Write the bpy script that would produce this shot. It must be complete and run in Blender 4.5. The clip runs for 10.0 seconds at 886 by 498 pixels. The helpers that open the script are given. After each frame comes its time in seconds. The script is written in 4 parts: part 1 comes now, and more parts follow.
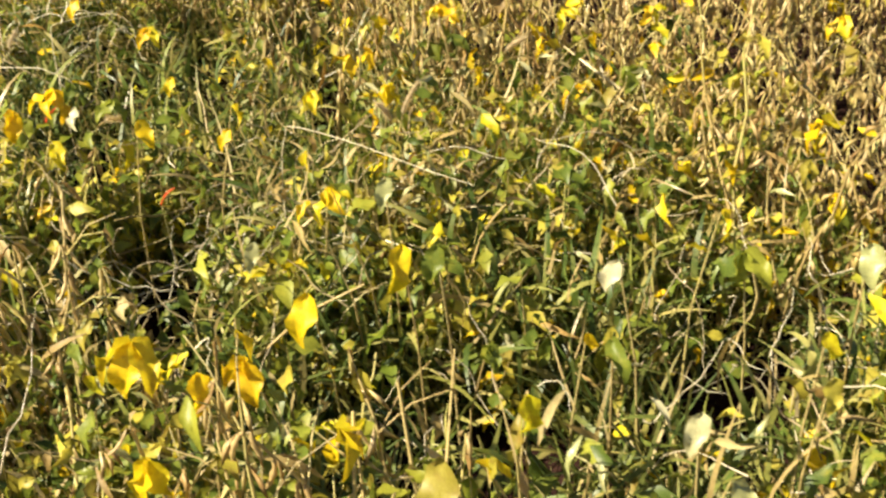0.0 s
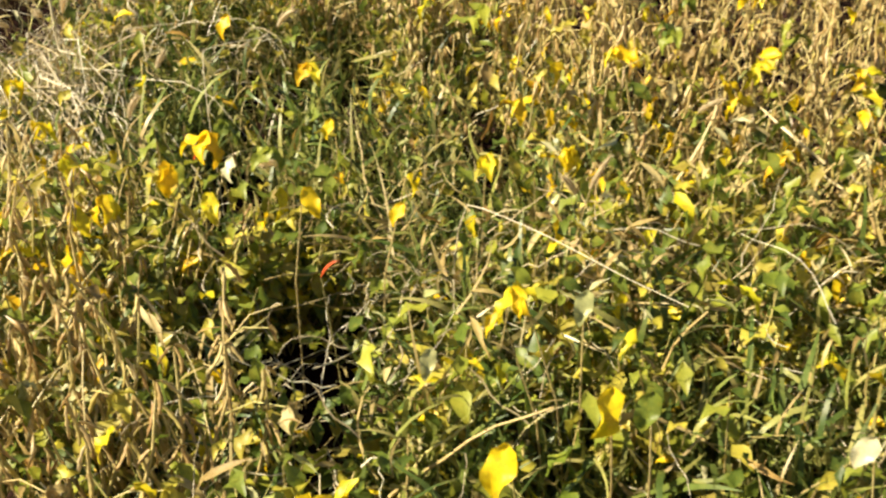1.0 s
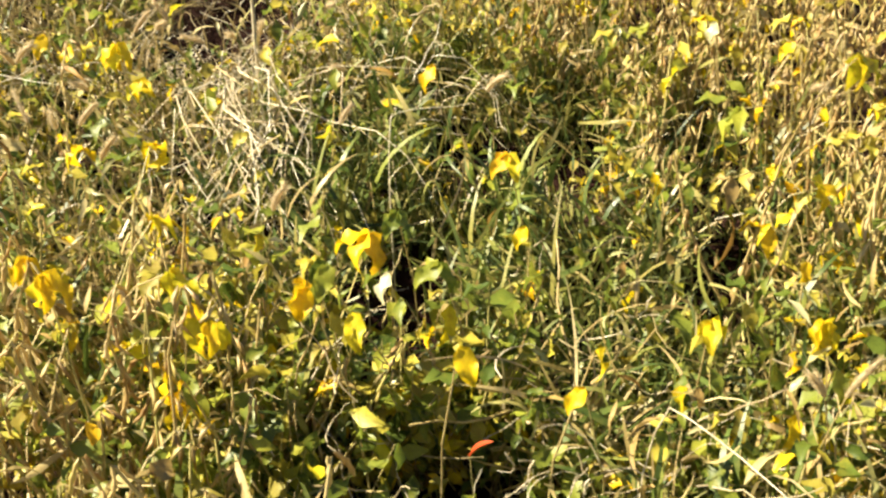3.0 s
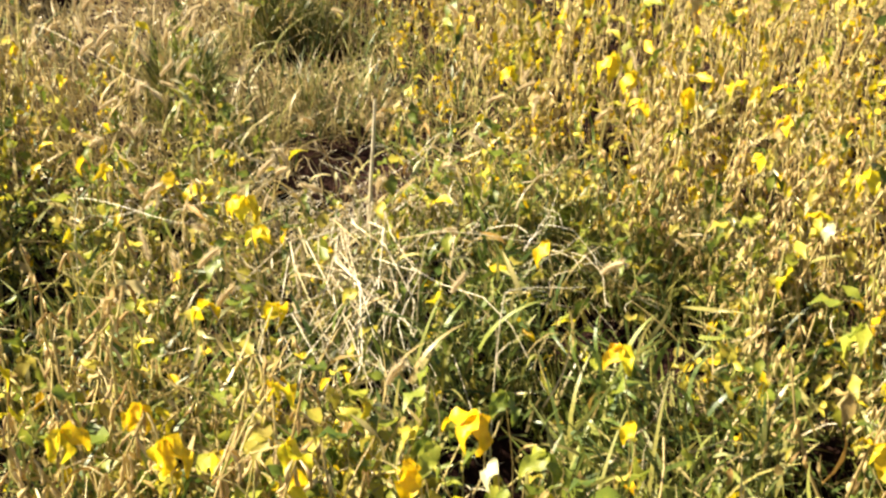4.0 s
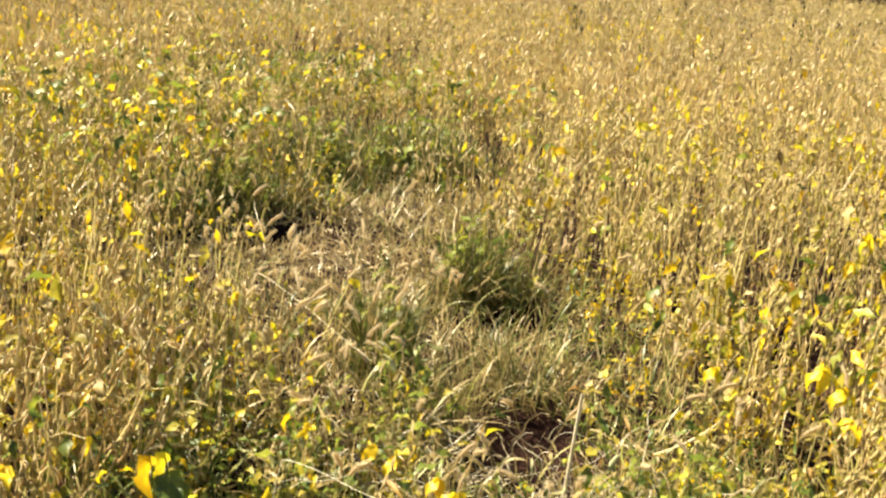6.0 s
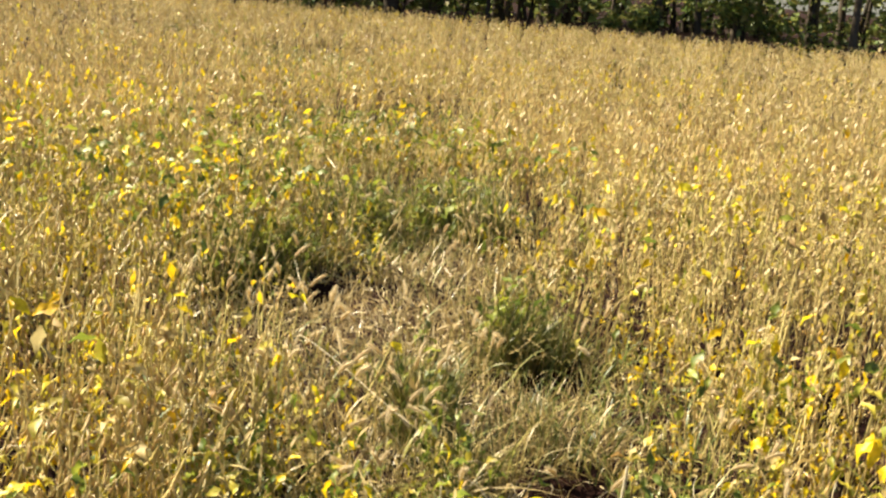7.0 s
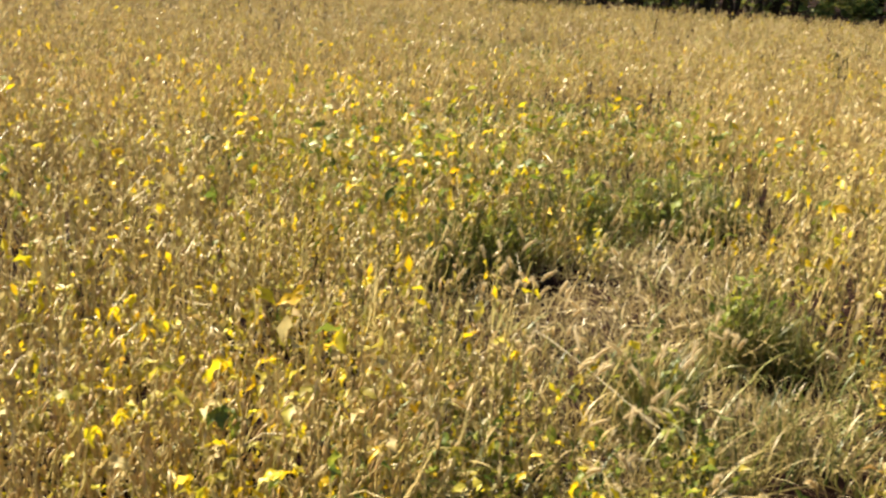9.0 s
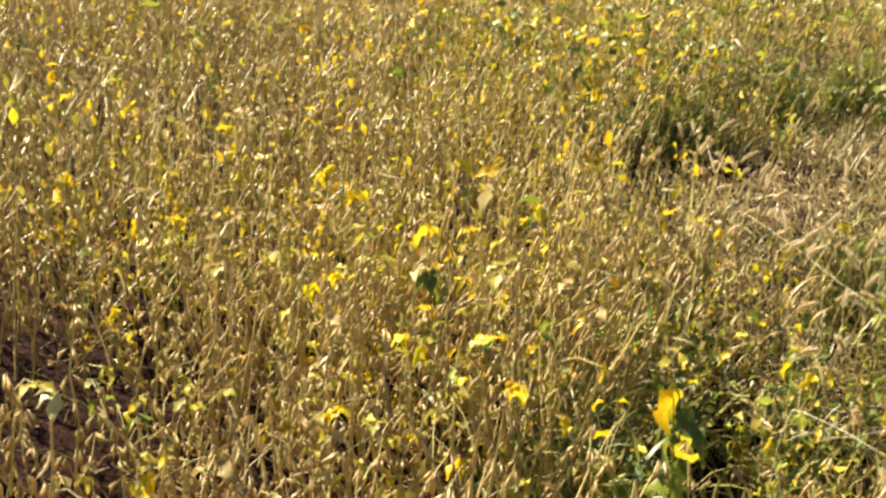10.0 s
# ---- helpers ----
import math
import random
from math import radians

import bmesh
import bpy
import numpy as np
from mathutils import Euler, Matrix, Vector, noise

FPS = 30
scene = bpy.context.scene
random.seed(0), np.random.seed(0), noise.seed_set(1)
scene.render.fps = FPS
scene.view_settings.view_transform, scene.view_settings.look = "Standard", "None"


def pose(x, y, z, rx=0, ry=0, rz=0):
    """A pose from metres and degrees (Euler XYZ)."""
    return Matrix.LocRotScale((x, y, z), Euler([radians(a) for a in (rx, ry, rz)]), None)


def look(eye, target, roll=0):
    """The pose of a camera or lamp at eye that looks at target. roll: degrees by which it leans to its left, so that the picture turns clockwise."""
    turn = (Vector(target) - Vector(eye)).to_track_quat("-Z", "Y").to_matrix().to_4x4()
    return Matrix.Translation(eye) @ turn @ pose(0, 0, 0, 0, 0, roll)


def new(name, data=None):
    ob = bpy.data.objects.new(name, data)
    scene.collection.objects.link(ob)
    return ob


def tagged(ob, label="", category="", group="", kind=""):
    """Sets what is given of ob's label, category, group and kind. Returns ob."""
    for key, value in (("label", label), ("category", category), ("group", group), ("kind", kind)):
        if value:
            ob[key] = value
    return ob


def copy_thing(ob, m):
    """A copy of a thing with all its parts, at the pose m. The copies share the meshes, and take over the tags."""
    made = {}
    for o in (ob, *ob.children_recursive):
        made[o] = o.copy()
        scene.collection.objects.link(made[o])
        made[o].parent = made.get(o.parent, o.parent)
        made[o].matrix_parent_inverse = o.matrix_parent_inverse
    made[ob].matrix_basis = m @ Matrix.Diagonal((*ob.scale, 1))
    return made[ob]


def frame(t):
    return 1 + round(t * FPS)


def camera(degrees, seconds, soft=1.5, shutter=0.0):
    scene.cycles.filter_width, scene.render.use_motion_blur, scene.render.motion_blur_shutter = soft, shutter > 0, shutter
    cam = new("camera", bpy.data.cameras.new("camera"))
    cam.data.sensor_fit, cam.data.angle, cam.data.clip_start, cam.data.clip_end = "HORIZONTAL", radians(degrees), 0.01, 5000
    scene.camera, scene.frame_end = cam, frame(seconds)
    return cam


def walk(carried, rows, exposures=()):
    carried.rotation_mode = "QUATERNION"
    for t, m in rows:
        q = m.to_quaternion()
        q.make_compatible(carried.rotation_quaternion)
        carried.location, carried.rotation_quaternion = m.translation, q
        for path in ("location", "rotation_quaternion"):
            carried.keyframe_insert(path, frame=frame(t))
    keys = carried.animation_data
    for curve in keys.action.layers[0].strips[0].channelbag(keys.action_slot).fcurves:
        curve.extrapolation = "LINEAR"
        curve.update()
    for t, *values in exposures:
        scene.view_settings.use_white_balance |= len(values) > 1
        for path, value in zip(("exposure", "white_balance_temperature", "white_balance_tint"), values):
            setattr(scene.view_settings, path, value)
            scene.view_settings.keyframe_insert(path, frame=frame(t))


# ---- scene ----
cam = camera(42.0, 10.0, soft=2.45, shutter=0.2)
PATH = [
    (0, (0.448, 0.026, 1.309), (0.316, 1.744, 0.293), -4.0),
    (0.5, (0.344, 0.143, 1.362), (0.16, 1.848, 0.333), -2.6),
    (1, (0.265, 0.307, 1.402), (-0.013, 1.972, 0.329), -2.6),
    (1.5, (0.248, 0.527, 1.405), (-0.146, 2.114, 0.255), -4.5),
    (2, (0.245, 0.71, 1.381), (-0.258, 2.251, 0.211), -4.9),
    (2.2, (0.251, 0.758, 1.371), (-0.298, 2.296, 0.216), -4.3),
    (3.3, (0.197, 0.83, 1.4), (-0.512, 2.376, 0.348), -1.0),
    (3.5, (0.184, 0.83, 1.419), (-0.559, 2.388, 0.409), -0.2),
    (4, (0.137, 0.831, 1.455), (-0.686, 2.416, 0.554), 1.8),
    (4.5, (0.104, 0.819, 1.493), (-0.81, 2.407, 0.691), 3.2),
    (5, (0.059, 0.814, 1.509), (-0.944, 2.393, 0.8), 4.4),
    (5.5, (0.038, 0.802, 1.547), (-1.044, 2.363, 0.92), 4.8),
    (6, (0.012, 0.798, 1.574), (-1.131, 2.347, 1.031), 5.2),
    (6.2, (0.012, 0.795, 1.586), (-1.152, 2.338, 1.069), 5.0),
    (7.3, (-0.035, 0.802, 1.599), (-1.258, 2.319, 1.147), 5.1),
    (7.5, (-0.051, 0.803, 1.59), (-1.278, 2.316, 1.14), 5.0),
    (8, (-0.068, 0.809, 1.587), (-1.327, 2.295, 1.132), 4.7),
    (8.5, (-0.107, 0.8, 1.585), (-1.446, 2.21, 1.12), 4.1),
    (9, (-0.156, 0.755, 1.575), (-1.606, 2.042, 1.082), 3.6),
    (9.5, (-0.214, 0.712, 1.541), (-1.747, 1.865, 0.975), 3.2),
    (10, (-0.247, 0.671, 1.5), (-1.808, 1.717, 0.817), 2.8),
]
walk(cam, [(t, look(eye, target, roll)) for t, eye, target, roll in PATH],
     exposures=[(0.0, 1.39), (2.2, 1.55), (3.5, 1.82), (4.5, 1.92), (7.5, 1.75), (10.0, 1.67)])

# ---- world, sun, exposure ----
SUN_YAW, SUN_UP = 106.0, 44.0          # degrees to the left of +y, and above the horizon
world = bpy.data.worlds.new("sky")
scene.world = world
world.use_nodes = True
sky = world.node_tree.nodes.new("ShaderNodeTexSky")
sky.sky_type, sky.sun_disc = "NISHITA", False
sky.sun_elevation, sky.sun_rotation = radians(SUN_UP), radians(360 - SUN_YAW)
backing = world.node_tree.nodes["Background"]
backing.inputs["Strength"].default_value = 0.038
world.node_tree.links.new(sky.outputs["Color"], backing.inputs["Color"])
sun_data = bpy.data.lights.new("sun", "SUN")
sun_data.energy, sun_data.angle, sun_data.color = 5.0, radians(0.6), (1.0, 0.885, 0.665)
sun = new("sun", sun_data)
toward_sun = Vector((-math.sin(radians(SUN_YAW)) * math.cos(radians(SUN_UP)),
                     math.cos(radians(SUN_YAW)) * math.cos(radians(SUN_UP)), math.sin(radians(SUN_UP))))
sun.matrix_world = look(toward_sun * 60, (0, 0, 0))


# ---- materials ----
def ramp_node(nt, stops):
    ramp = nt.nodes.new("ShaderNodeValToRGB")
    while len(ramp.color_ramp.elements) < len(stops):
        ramp.color_ramp.elements.new(0.5)
    for e, (at, colour) in zip(ramp.color_ramp.elements, stops):
        e.position, e.color = at, (*colour, 1)
    return ramp


def plant_material(name, stops, rough=0.5, thin=0.35, spot=(0.22, 0.13, 0.04), spots=0.35, scale=90.0, bump=0.25, sheen=0.4, patchy=0.55):
    """A plant's surface: a colour for each piece, blotches and fine grain over it, and light that comes through thin pieces."""
    m = bpy.data.materials.new(name)
    m.use_nodes = True
    nt = m.node_tree
    n, ln = nt.nodes, nt.links
    bsdf = n["Principled BSDF"]
    info, geo, tex = n.new("ShaderNodeObjectInfo"), n.new("ShaderNodeNewGeometry"), n.new("ShaderNodeTexCoord")
    add = n.new("ShaderNodeMath")
    add.operation = "ADD"
    ln.new(info.outputs["Random"], add.inputs[0])
    ln.new(geo.outputs["Random Per Island"], add.inputs[1])
    fract = n.new("ShaderNodeMath")
    fract.operation = "FRACT"
    ln.new(add.outputs[0], fract.inputs[0])
    ramp = ramp_node(nt, stops)
    ln.new(fract.outputs[0], ramp.inputs["Fac"])
    blotch = n.new("ShaderNodeTexNoise")
    blotch.inputs["Scale"].default_value, blotch.inputs["Detail"].default_value = scale, 3
    ln.new(tex.outputs["Object"], blotch.inputs["Vector"])
    fine = n.new("ShaderNodeTexNoise")
    fine.inputs["Scale"].default_value, fine.inputs["Detail"].default_value = scale * 7, 2
    ln.new(tex.outputs["Object"], fine.inputs["Vector"])
    lift = n.new("ShaderNodeMapRange")
    lift.inputs["From Min"].default_value, lift.inputs["From Max"].default_value = 0.52, 0.72
    lift.inputs["To Max"].default_value = spots
    ln.new(blotch.outputs["Fac"], lift.inputs["Value"])
    mix = n.new("ShaderNodeMix")
    mix.data_type = "RGBA"
    ln.new(lift.outputs[0], mix.inputs["Factor"])
    ln.new(ramp.outputs["Color"], mix.inputs["A"])
    mix.inputs["B"].default_value = (*spot, 1)
    grain = n.new("ShaderNodeMix")
    grain.data_type, grain.blend_type = "RGBA", "OVERLAY"
    grain.inputs["Factor"].default_value = 0.35
    ln.new(mix.outputs["Result"], grain.inputs["A"])
    ln.new(fine.outputs["Fac"], grain.inputs["B"])
    broad = n.new("ShaderNodeTexNoise")       # plants riper or greener from place to place
    broad.inputs["Scale"].default_value, broad.inputs["Detail"].default_value = 5.5, 4
    ln.new(tex.outputs["Object"], broad.inputs["Vector"])
    tint = ramp_node(nt, [(0.32, (0.64, 0.56, 0.44)), (0.46, (0.98, 0.95, 0.86)), (0.58, (1.15, 1.12, 1.02)), (0.72, (0.88, 0.98, 0.56))])
    ln.new(broad.outputs["Fac"], tint.inputs["Fac"])
    vary = n.new("ShaderNodeMix")
    vary.data_type, vary.blend_type = "RGBA", "MULTIPLY"
    vary.inputs["Factor"].default_value = patchy
    ln.new(grain.outputs["Result"], vary.inputs["A"])
    ln.new(tint.outputs["Color"], vary.inputs["B"])
    ln.new(vary.outputs["Result"], bsdf.inputs["Base Color"])
    bsdf.inputs["Roughness"].default_value = rough
    bsdf.inputs["Specular IOR Level"].default_value = sheen
    b = n.new("ShaderNodeBump")
    b.inputs["Strength"].default_value, b.inputs["Distance"].default_value = bump, 0.002
    ln.new(fine.outputs["Fac"], b.inputs["Height"])
    ln.new(b.outputs["Normal"], bsdf.inputs["Normal"])
    if thin:
        glow = n.new("ShaderNodeBsdfTranslucent")
        ln.new(vary.outputs["Result"], glow.inputs["Color"])
        both = n.new("ShaderNodeMixShader")
        both.inputs["Fac"].default_value = thin
        ln.new(bsdf.outputs["BSDF"], both.inputs[1])
        ln.new(glow.outputs["BSDF"], both.inputs[2])
        ln.new(both.outputs["Shader"], n["Material Output"].inputs["Surface"])
    return m


def soil_material():
    m = bpy.data.materials.new("field_soil")
    m.use_nodes = True
    n, ln = m.node_tree.nodes, m.node_tree.links
    bsdf, tex = n["Principled BSDF"], n.new("ShaderNodeTexCoord")
    big, small = n.new("ShaderNodeTexNoise"), n.new("ShaderNodeTexNoise")
    big.inputs["Scale"].default_value, big.inputs["Detail"].default_value = 2.2, 6
    small.inputs["Scale"].default_value, small.inputs["Detail"].default_value = 45, 8
    for t in (big, small):
        ln.new(tex.outputs["Object"], t.inputs["Vector"])
    ramp = ramp_node(m.node_tree, [(0.3, (0.010, 0.0045, 0.0035)), (0.55, (0.024, 0.0115, 0.0085)), (0.8, (0.070, 0.038, 0.026))])
    mix = n.new("ShaderNodeMath")
    mix.operation = "MULTIPLY_ADD"
    ln.new(small.outputs["Fac"], mix.inputs[0])
    mix.inputs[1].default_value = 0.6
    half = n.new("ShaderNodeMath")
    half.operation = "MULTIPLY"
    half.inputs[1].default_value = 0.4
    ln.new(big.outputs["Fac"], half.inputs[0])
    ln.new(half.outputs[0], mix.inputs[2])
    ln.new(mix.outputs[0], ramp.inputs["Fac"])
    ln.new(ramp.outputs["Color"], bsdf.inputs["Base Color"])
    bsdf.inputs["Roughness"].default_value = 1.0
    bsdf.inputs["Specular IOR Level"].default_value = 0.06
    b = n.new("ShaderNodeBump")
    b.inputs["Strength"].default_value, b.inputs["Distance"].default_value = 0.8, 0.03
    ln.new(small.outputs["Fac"], b.inputs["Height"])
    ln.new(b.outputs["Normal"], bsdf.inputs["Normal"])
    return m


M_SOIL = soil_material()
M_POD = plant_material("dry_pod", [(0.0, (0.34, 0.21, 0.080)), (0.2, (0.50, 0.35, 0.140)), (0.45, (0.62, 0.48, 0.23)), (0.65, (0.50, 0.41, 0.120)), (0.85, (0.70, 0.58, 0.34)), (1.0, (0.42, 0.26, 0.095))], rough=0.36, thin=0.30, scale=120, sheen=0.55, spots=0.45)
M_STEM = plant_material("dry_stem", [(0.0, (0.40, 0.30, 0.12)), (0.5, (0.52, 0.42, 0.19)), (1.0, (0.43, 0.39, 0.13))], rough=0.42, thin=0, scale=60, sheen=0.5)
M_YELLOW = plant_material("yellow_leaf", [(0.0, (0.78, 0.52, 0.008)), (0.35, (0.80, 0.60, 0.012)), (0.7, (0.66, 0.61, 0.022)), (1.0, (0.76, 0.45, 0.010))], rough=0.42, thin=0.42, spot=(0.40, 0.20, 0.02), spots=0.65, scale=55, patchy=0.25)
M_GREEN = plant_material("green_leaf", [(0.0, (0.070, 0.110, 0.020)), (0.4, (0.145, 0.195, 0.028)), (0.75, (0.25, 0.29, 0.040)), (1.0, (0.36, 0.37, 0.042))], rough=0.42, thin=0.42, spot=(0.50, 0.43, 0.05), spots=0.35, scale=50)
M_OLIVE = plant_material("olive_leaf", [(0.0, (0.28, 0.23, 0.045)), (0.5, (0.43, 0.385, 0.050)), (1.0, (0.55, 0.48, 0.065))], rough=0.45, thin=0.35, spot=(0.30, 0.18, 0.05), spots=0.5, scale=60)
M_PALE = plant_material("dry_leaf", [(0.0, (0.258, 0.175, 0.061)), (0.4, (0.426, 0.327, 0.129)), (0.75, (0.517, 0.441, 0.213)), (1.0, (0.350, 0.198, 0.046))], rough=0.5, thin=0.3, scale=50, sheen=0.25)
M_WHITE = plant_material("bleached_leaf", [(0.0, (0.34, 0.36, 0.13)), (0.6, (0.48, 0.46, 0.22)), (1.0, (0.60, 0.56, 0.34))], rough=0.36, thin=0.3, spot=(0.42, 0.40, 0.18), scale=40, sheen=0.6, patchy=0.2)
M_GRASS = plant_material("green_grass", [(0.0, (0.05, 0.085, 0.018)), (0.4, (0.125, 0.175, 0.034)), (0.7, (0.26, 0.275, 0.065)), (1.0, (0.44, 0.38, 0.15))], rough=0.42, thin=0.28, scale=20, spot=(0.4, 0.34, 0.1), sheen=0.45)
M_STRAW = plant_material("straw", [(0.0, (0.34, 0.25, 0.12)), (0.5, (0.52, 0.42, 0.21)), (1.0, (0.64, 0.55, 0.33))], rough=0.4, thin=0.2, scale=20, sheen=0.55)
M_DRYGRASS = plant_material("tan_grass", [(0.0, (0.22, 0.175, 0.060)), (0.5, (0.37, 0.29, 0.115)), (1.0, (0.50, 0.39, 0.18))], rough=0.42, thin=0.28, scale=20, sheen=0.5)
M_HEAD = plant_material("seed_head", [(0.0, (0.56, 0.44, 0.24)), (0.5, (0.70, 0.60, 0.39)), (1.0, (0.64, 0.52, 0.31))], rough=0.55, thin=0.5, scale=150, patchy=0.2)
M_BLEACH = plant_material("bleached_stalk", [(0.0, (0.40, 0.31, 0.17)), (0.45, (0.60, 0.52, 0.36)), (1.0, (0.72, 0.66, 0.50))], rough=0.36, thin=0.1, scale=20, sheen=0.7, patchy=0.3)
M_RED = plant_material("red_leaf", [(0.0, (0.55, 0.06, 0.02)), (1.0, (0.62, 0.12, 0.03))], rough=0.45, thin=0.4, spots=0.2)
M_BARK = plant_material("bark", [(0.0, (0.030, 0.024, 0.019)), (1.0, (0.085, 0.068, 0.053))], rough=0.9, thin=0, scale=4, spot=(0.11, 0.095, 0.075), spots=0.5, bump=1.0, sheen=0.1)
M_WOODLEAF = plant_material("woodland_leaf", [(0.0, (0.08, 0.13, 0.035)), (0.5, (0.17, 0.23, 0.06)), (0.85, (0.30, 0.31, 0.08)), (1.0, (0.32, 0.24, 0.07))], rough=0.5, thin=0.45, scale=6)
# greener grass of tufts and low growth, darkened to stand in for shade
M_TUFT = plant_material("tuft_grass_darkened", [(0.0, (0.034, 0.058, 0.012)), (0.55, (0.10, 0.125, 0.026)), (0.8, (0.21, 0.21, 0.045)), (1.0, (0.38, 0.32, 0.11))], rough=0.45, thin=0.24, scale=20, spot=(0.3, 0.26, 0.08), sheen=0.35)
PLANT_MATS = [M_STEM, M_POD, M_YELLOW, M_GREEN, M_PALE, M_WHITE, M_OLIVE]
STEM, POD, YELLOW, GREEN, PALE, WHITE, OLIVE = range(7)


# ---- shapes in plain arrays: (points, faces, material of each face) ----
def joined(pieces):
    """One shape out of several (shape, 4x4 pose or None)."""
    pts, faces, mats, base = [], [], [], 0
    for (p, f, m), pose4 in pieces:
        if pose4 is not None:
            a = np.array(pose4)
            p = p @ a[:3, :3].T + a[:3, 3]
        pts.append(p)
        faces += [tuple(i + base for i in face) for face in f]
        mats += m
        base += len(p)
    return np.concatenate(pts), faces, mats


def tube(line, radii, sides=4, mat=0, flat=1.0):
    line = [Vector(p) for p in line]
    pts, faces = [], []
    for i, p in enumerate(line):
        along = (line[min(i + 1, len(line) - 1)] - line[max(i - 1, 0)]).normalized()
        side = along.cross(Vector((0.31, 0.95, 0.05))).normalized()
        up = side.cross(along)
        for k in range(sides):
            a = 2 * math.pi * k / sides
            pts.append(p + radii[i] * (math.cos(a) * side + flat * math.sin(a) * up))
    for i in range(len(line) - 1):
        for k in range(sides):
            j = (k + 1) % sides
            faces.append((i * sides + k, i * sides + j, (i + 1) * sides + j, (i + 1) * sides + k))
    return np.array([tuple(p) for p in pts]), faces, [mat] * len(faces)


def leaf_shape(length, width, fold=0.25, droop=0.5, mat=0, rows=6, twist=0.0, blunt=0.8, wave=0.0):
    """A leaf along +x from the origin: ovate, cupped about the midrib, wavy at the edge and drooping to its tip."""
    pts, faces = [], []
    across = (-1.0, -0.55, 0.0, 0.55, 1.0) if rows > 5 else (-1.0, 0.0, 1.0)
    n = len(across)
    x = z = 0.0
    for i in range(rows + 1):
        u = i / rows
        w = width / 2 * math.sin(math.pi * min(1, u ** blunt * 0.97 + 0.03)) ** (0.62 if rows > 2 else 0.85) if 0 < i < rows else width * 0.03
        a = twist * u
        dip = droop * u
        if i:
            x += length / rows * math.cos(dip * 1.6)
            z -= length / rows * math.sin(dip * 1.6)
        for s in across:
            y, h = s * w * math.cos(fold), abs(s) ** 1.4 * w * math.sin(fold) + s * abs(s) * wave * width * math.sin(u * 9.0 + s)
            pts.append((x, y * math.cos(a) - h * math.sin(a), z + y * math.sin(a) + h * math.cos(a)))
    for i in range(rows):
        for k in range(n - 1):
            q = i * n + k
            faces.append((q, q + 1, q + n + 1, q + n))
    return np.array(pts), faces, [mat] * len(faces)


def blade_shape(length, width, lean, bend, segs=5, mat=0):
    """A grass blade that rises from the origin and bows towards +x."""
    pts, faces = [], []
    x = z = 0.0
    for i in range(segs + 1):
        u = i / segs
        w = width / 2 * (1 - u ** 2.2) + 0.0003
        pts += [(x, -w, z), (x + 0.15 * w, w, z)]
        a = lean + bend * u
        x += length / segs * math.sin(a)
        z += length / segs * math.cos(a)
    for i in range(segs):
        faces.append((2 * i, 2 * i + 1, 2 * i + 3, 2 * i + 2))
    return np.array(pts), faces, [mat] * segs


def pod_shape(length, width, curve=0.25, rings=7, sides=6, mat=POD):
    """A ripe pod that hangs along -z from the origin, with the bulges of its beans."""
    line, radii = [], []
    for i in range(rings):
        u = i / (rings - 1)
        line.append((curve * length * (u - u * u) * 1.2, 0, -length * u))
        bulge = 0.78 + 0.22 * math.cos(2 * math.pi * (u * 3 - 0.5))
        radii.append(width / 2 * max(0.1, math.sin(math.pi * (0.06 + 0.88 * u)) ** 0.55) * bulge)
    return tube(line, radii, sides, mat, flat=0.6)


def build(name, shape, mats, smooth=True):
    p, faces, idx = shape
    me = bpy.data.meshes.new(name)
    me.from_pydata(p.tolist(), [], faces)
    for m in mats:
        me.materials.append(m)
    me.polygons.foreach_set("material_index", idx)
    if smooth:
        me.shade_smooth()
    return me


def scattered(name, picks, mats):
    """One mesh of many copies. picks: (shape, turns k x 3 x 3, places k x 3)."""
    P, L, T, I, base = [], [], [], [], 0
    for (p, faces, idx), turns, places in picks:
        k, n = len(places), len(p)
        if not k:
            continue
        P.append((np.einsum("kij,nj->kni", turns, p) + places[:, None, :]).reshape(-1, 3))
        flat = np.array([i for f in faces for i in f])
        L.append((flat[None, :] + (base + n * np.arange(k))[:, None]).ravel())
        T.append(np.tile([len(f) for f in faces], k))
        I.append(np.tile(idx, k))
        base += k * n
    P, L, T, I = (np.concatenate(a) for a in (P, L, T, I))
    me = bpy.data.meshes.new(name)
    me.vertices.add(len(P))
    me.vertices.foreach_set("co", P.astype(np.float32).ravel())
    me.loops.add(len(L))
    me.loops.foreach_set("vertex_index", L.astype(np.int32))
    me.polygons.add(len(T))
    me.polygons.foreach_set("loop_start", np.concatenate([[0], np.cumsum(T)[:-1]]).astype(np.int32))
    for m in mats:
        me.materials.append(m)
    me.polygons.foreach_set("material_index", I.astype(np.int32))
    me.update(calc_edges=True)
    me.shade_smooth()
    return me


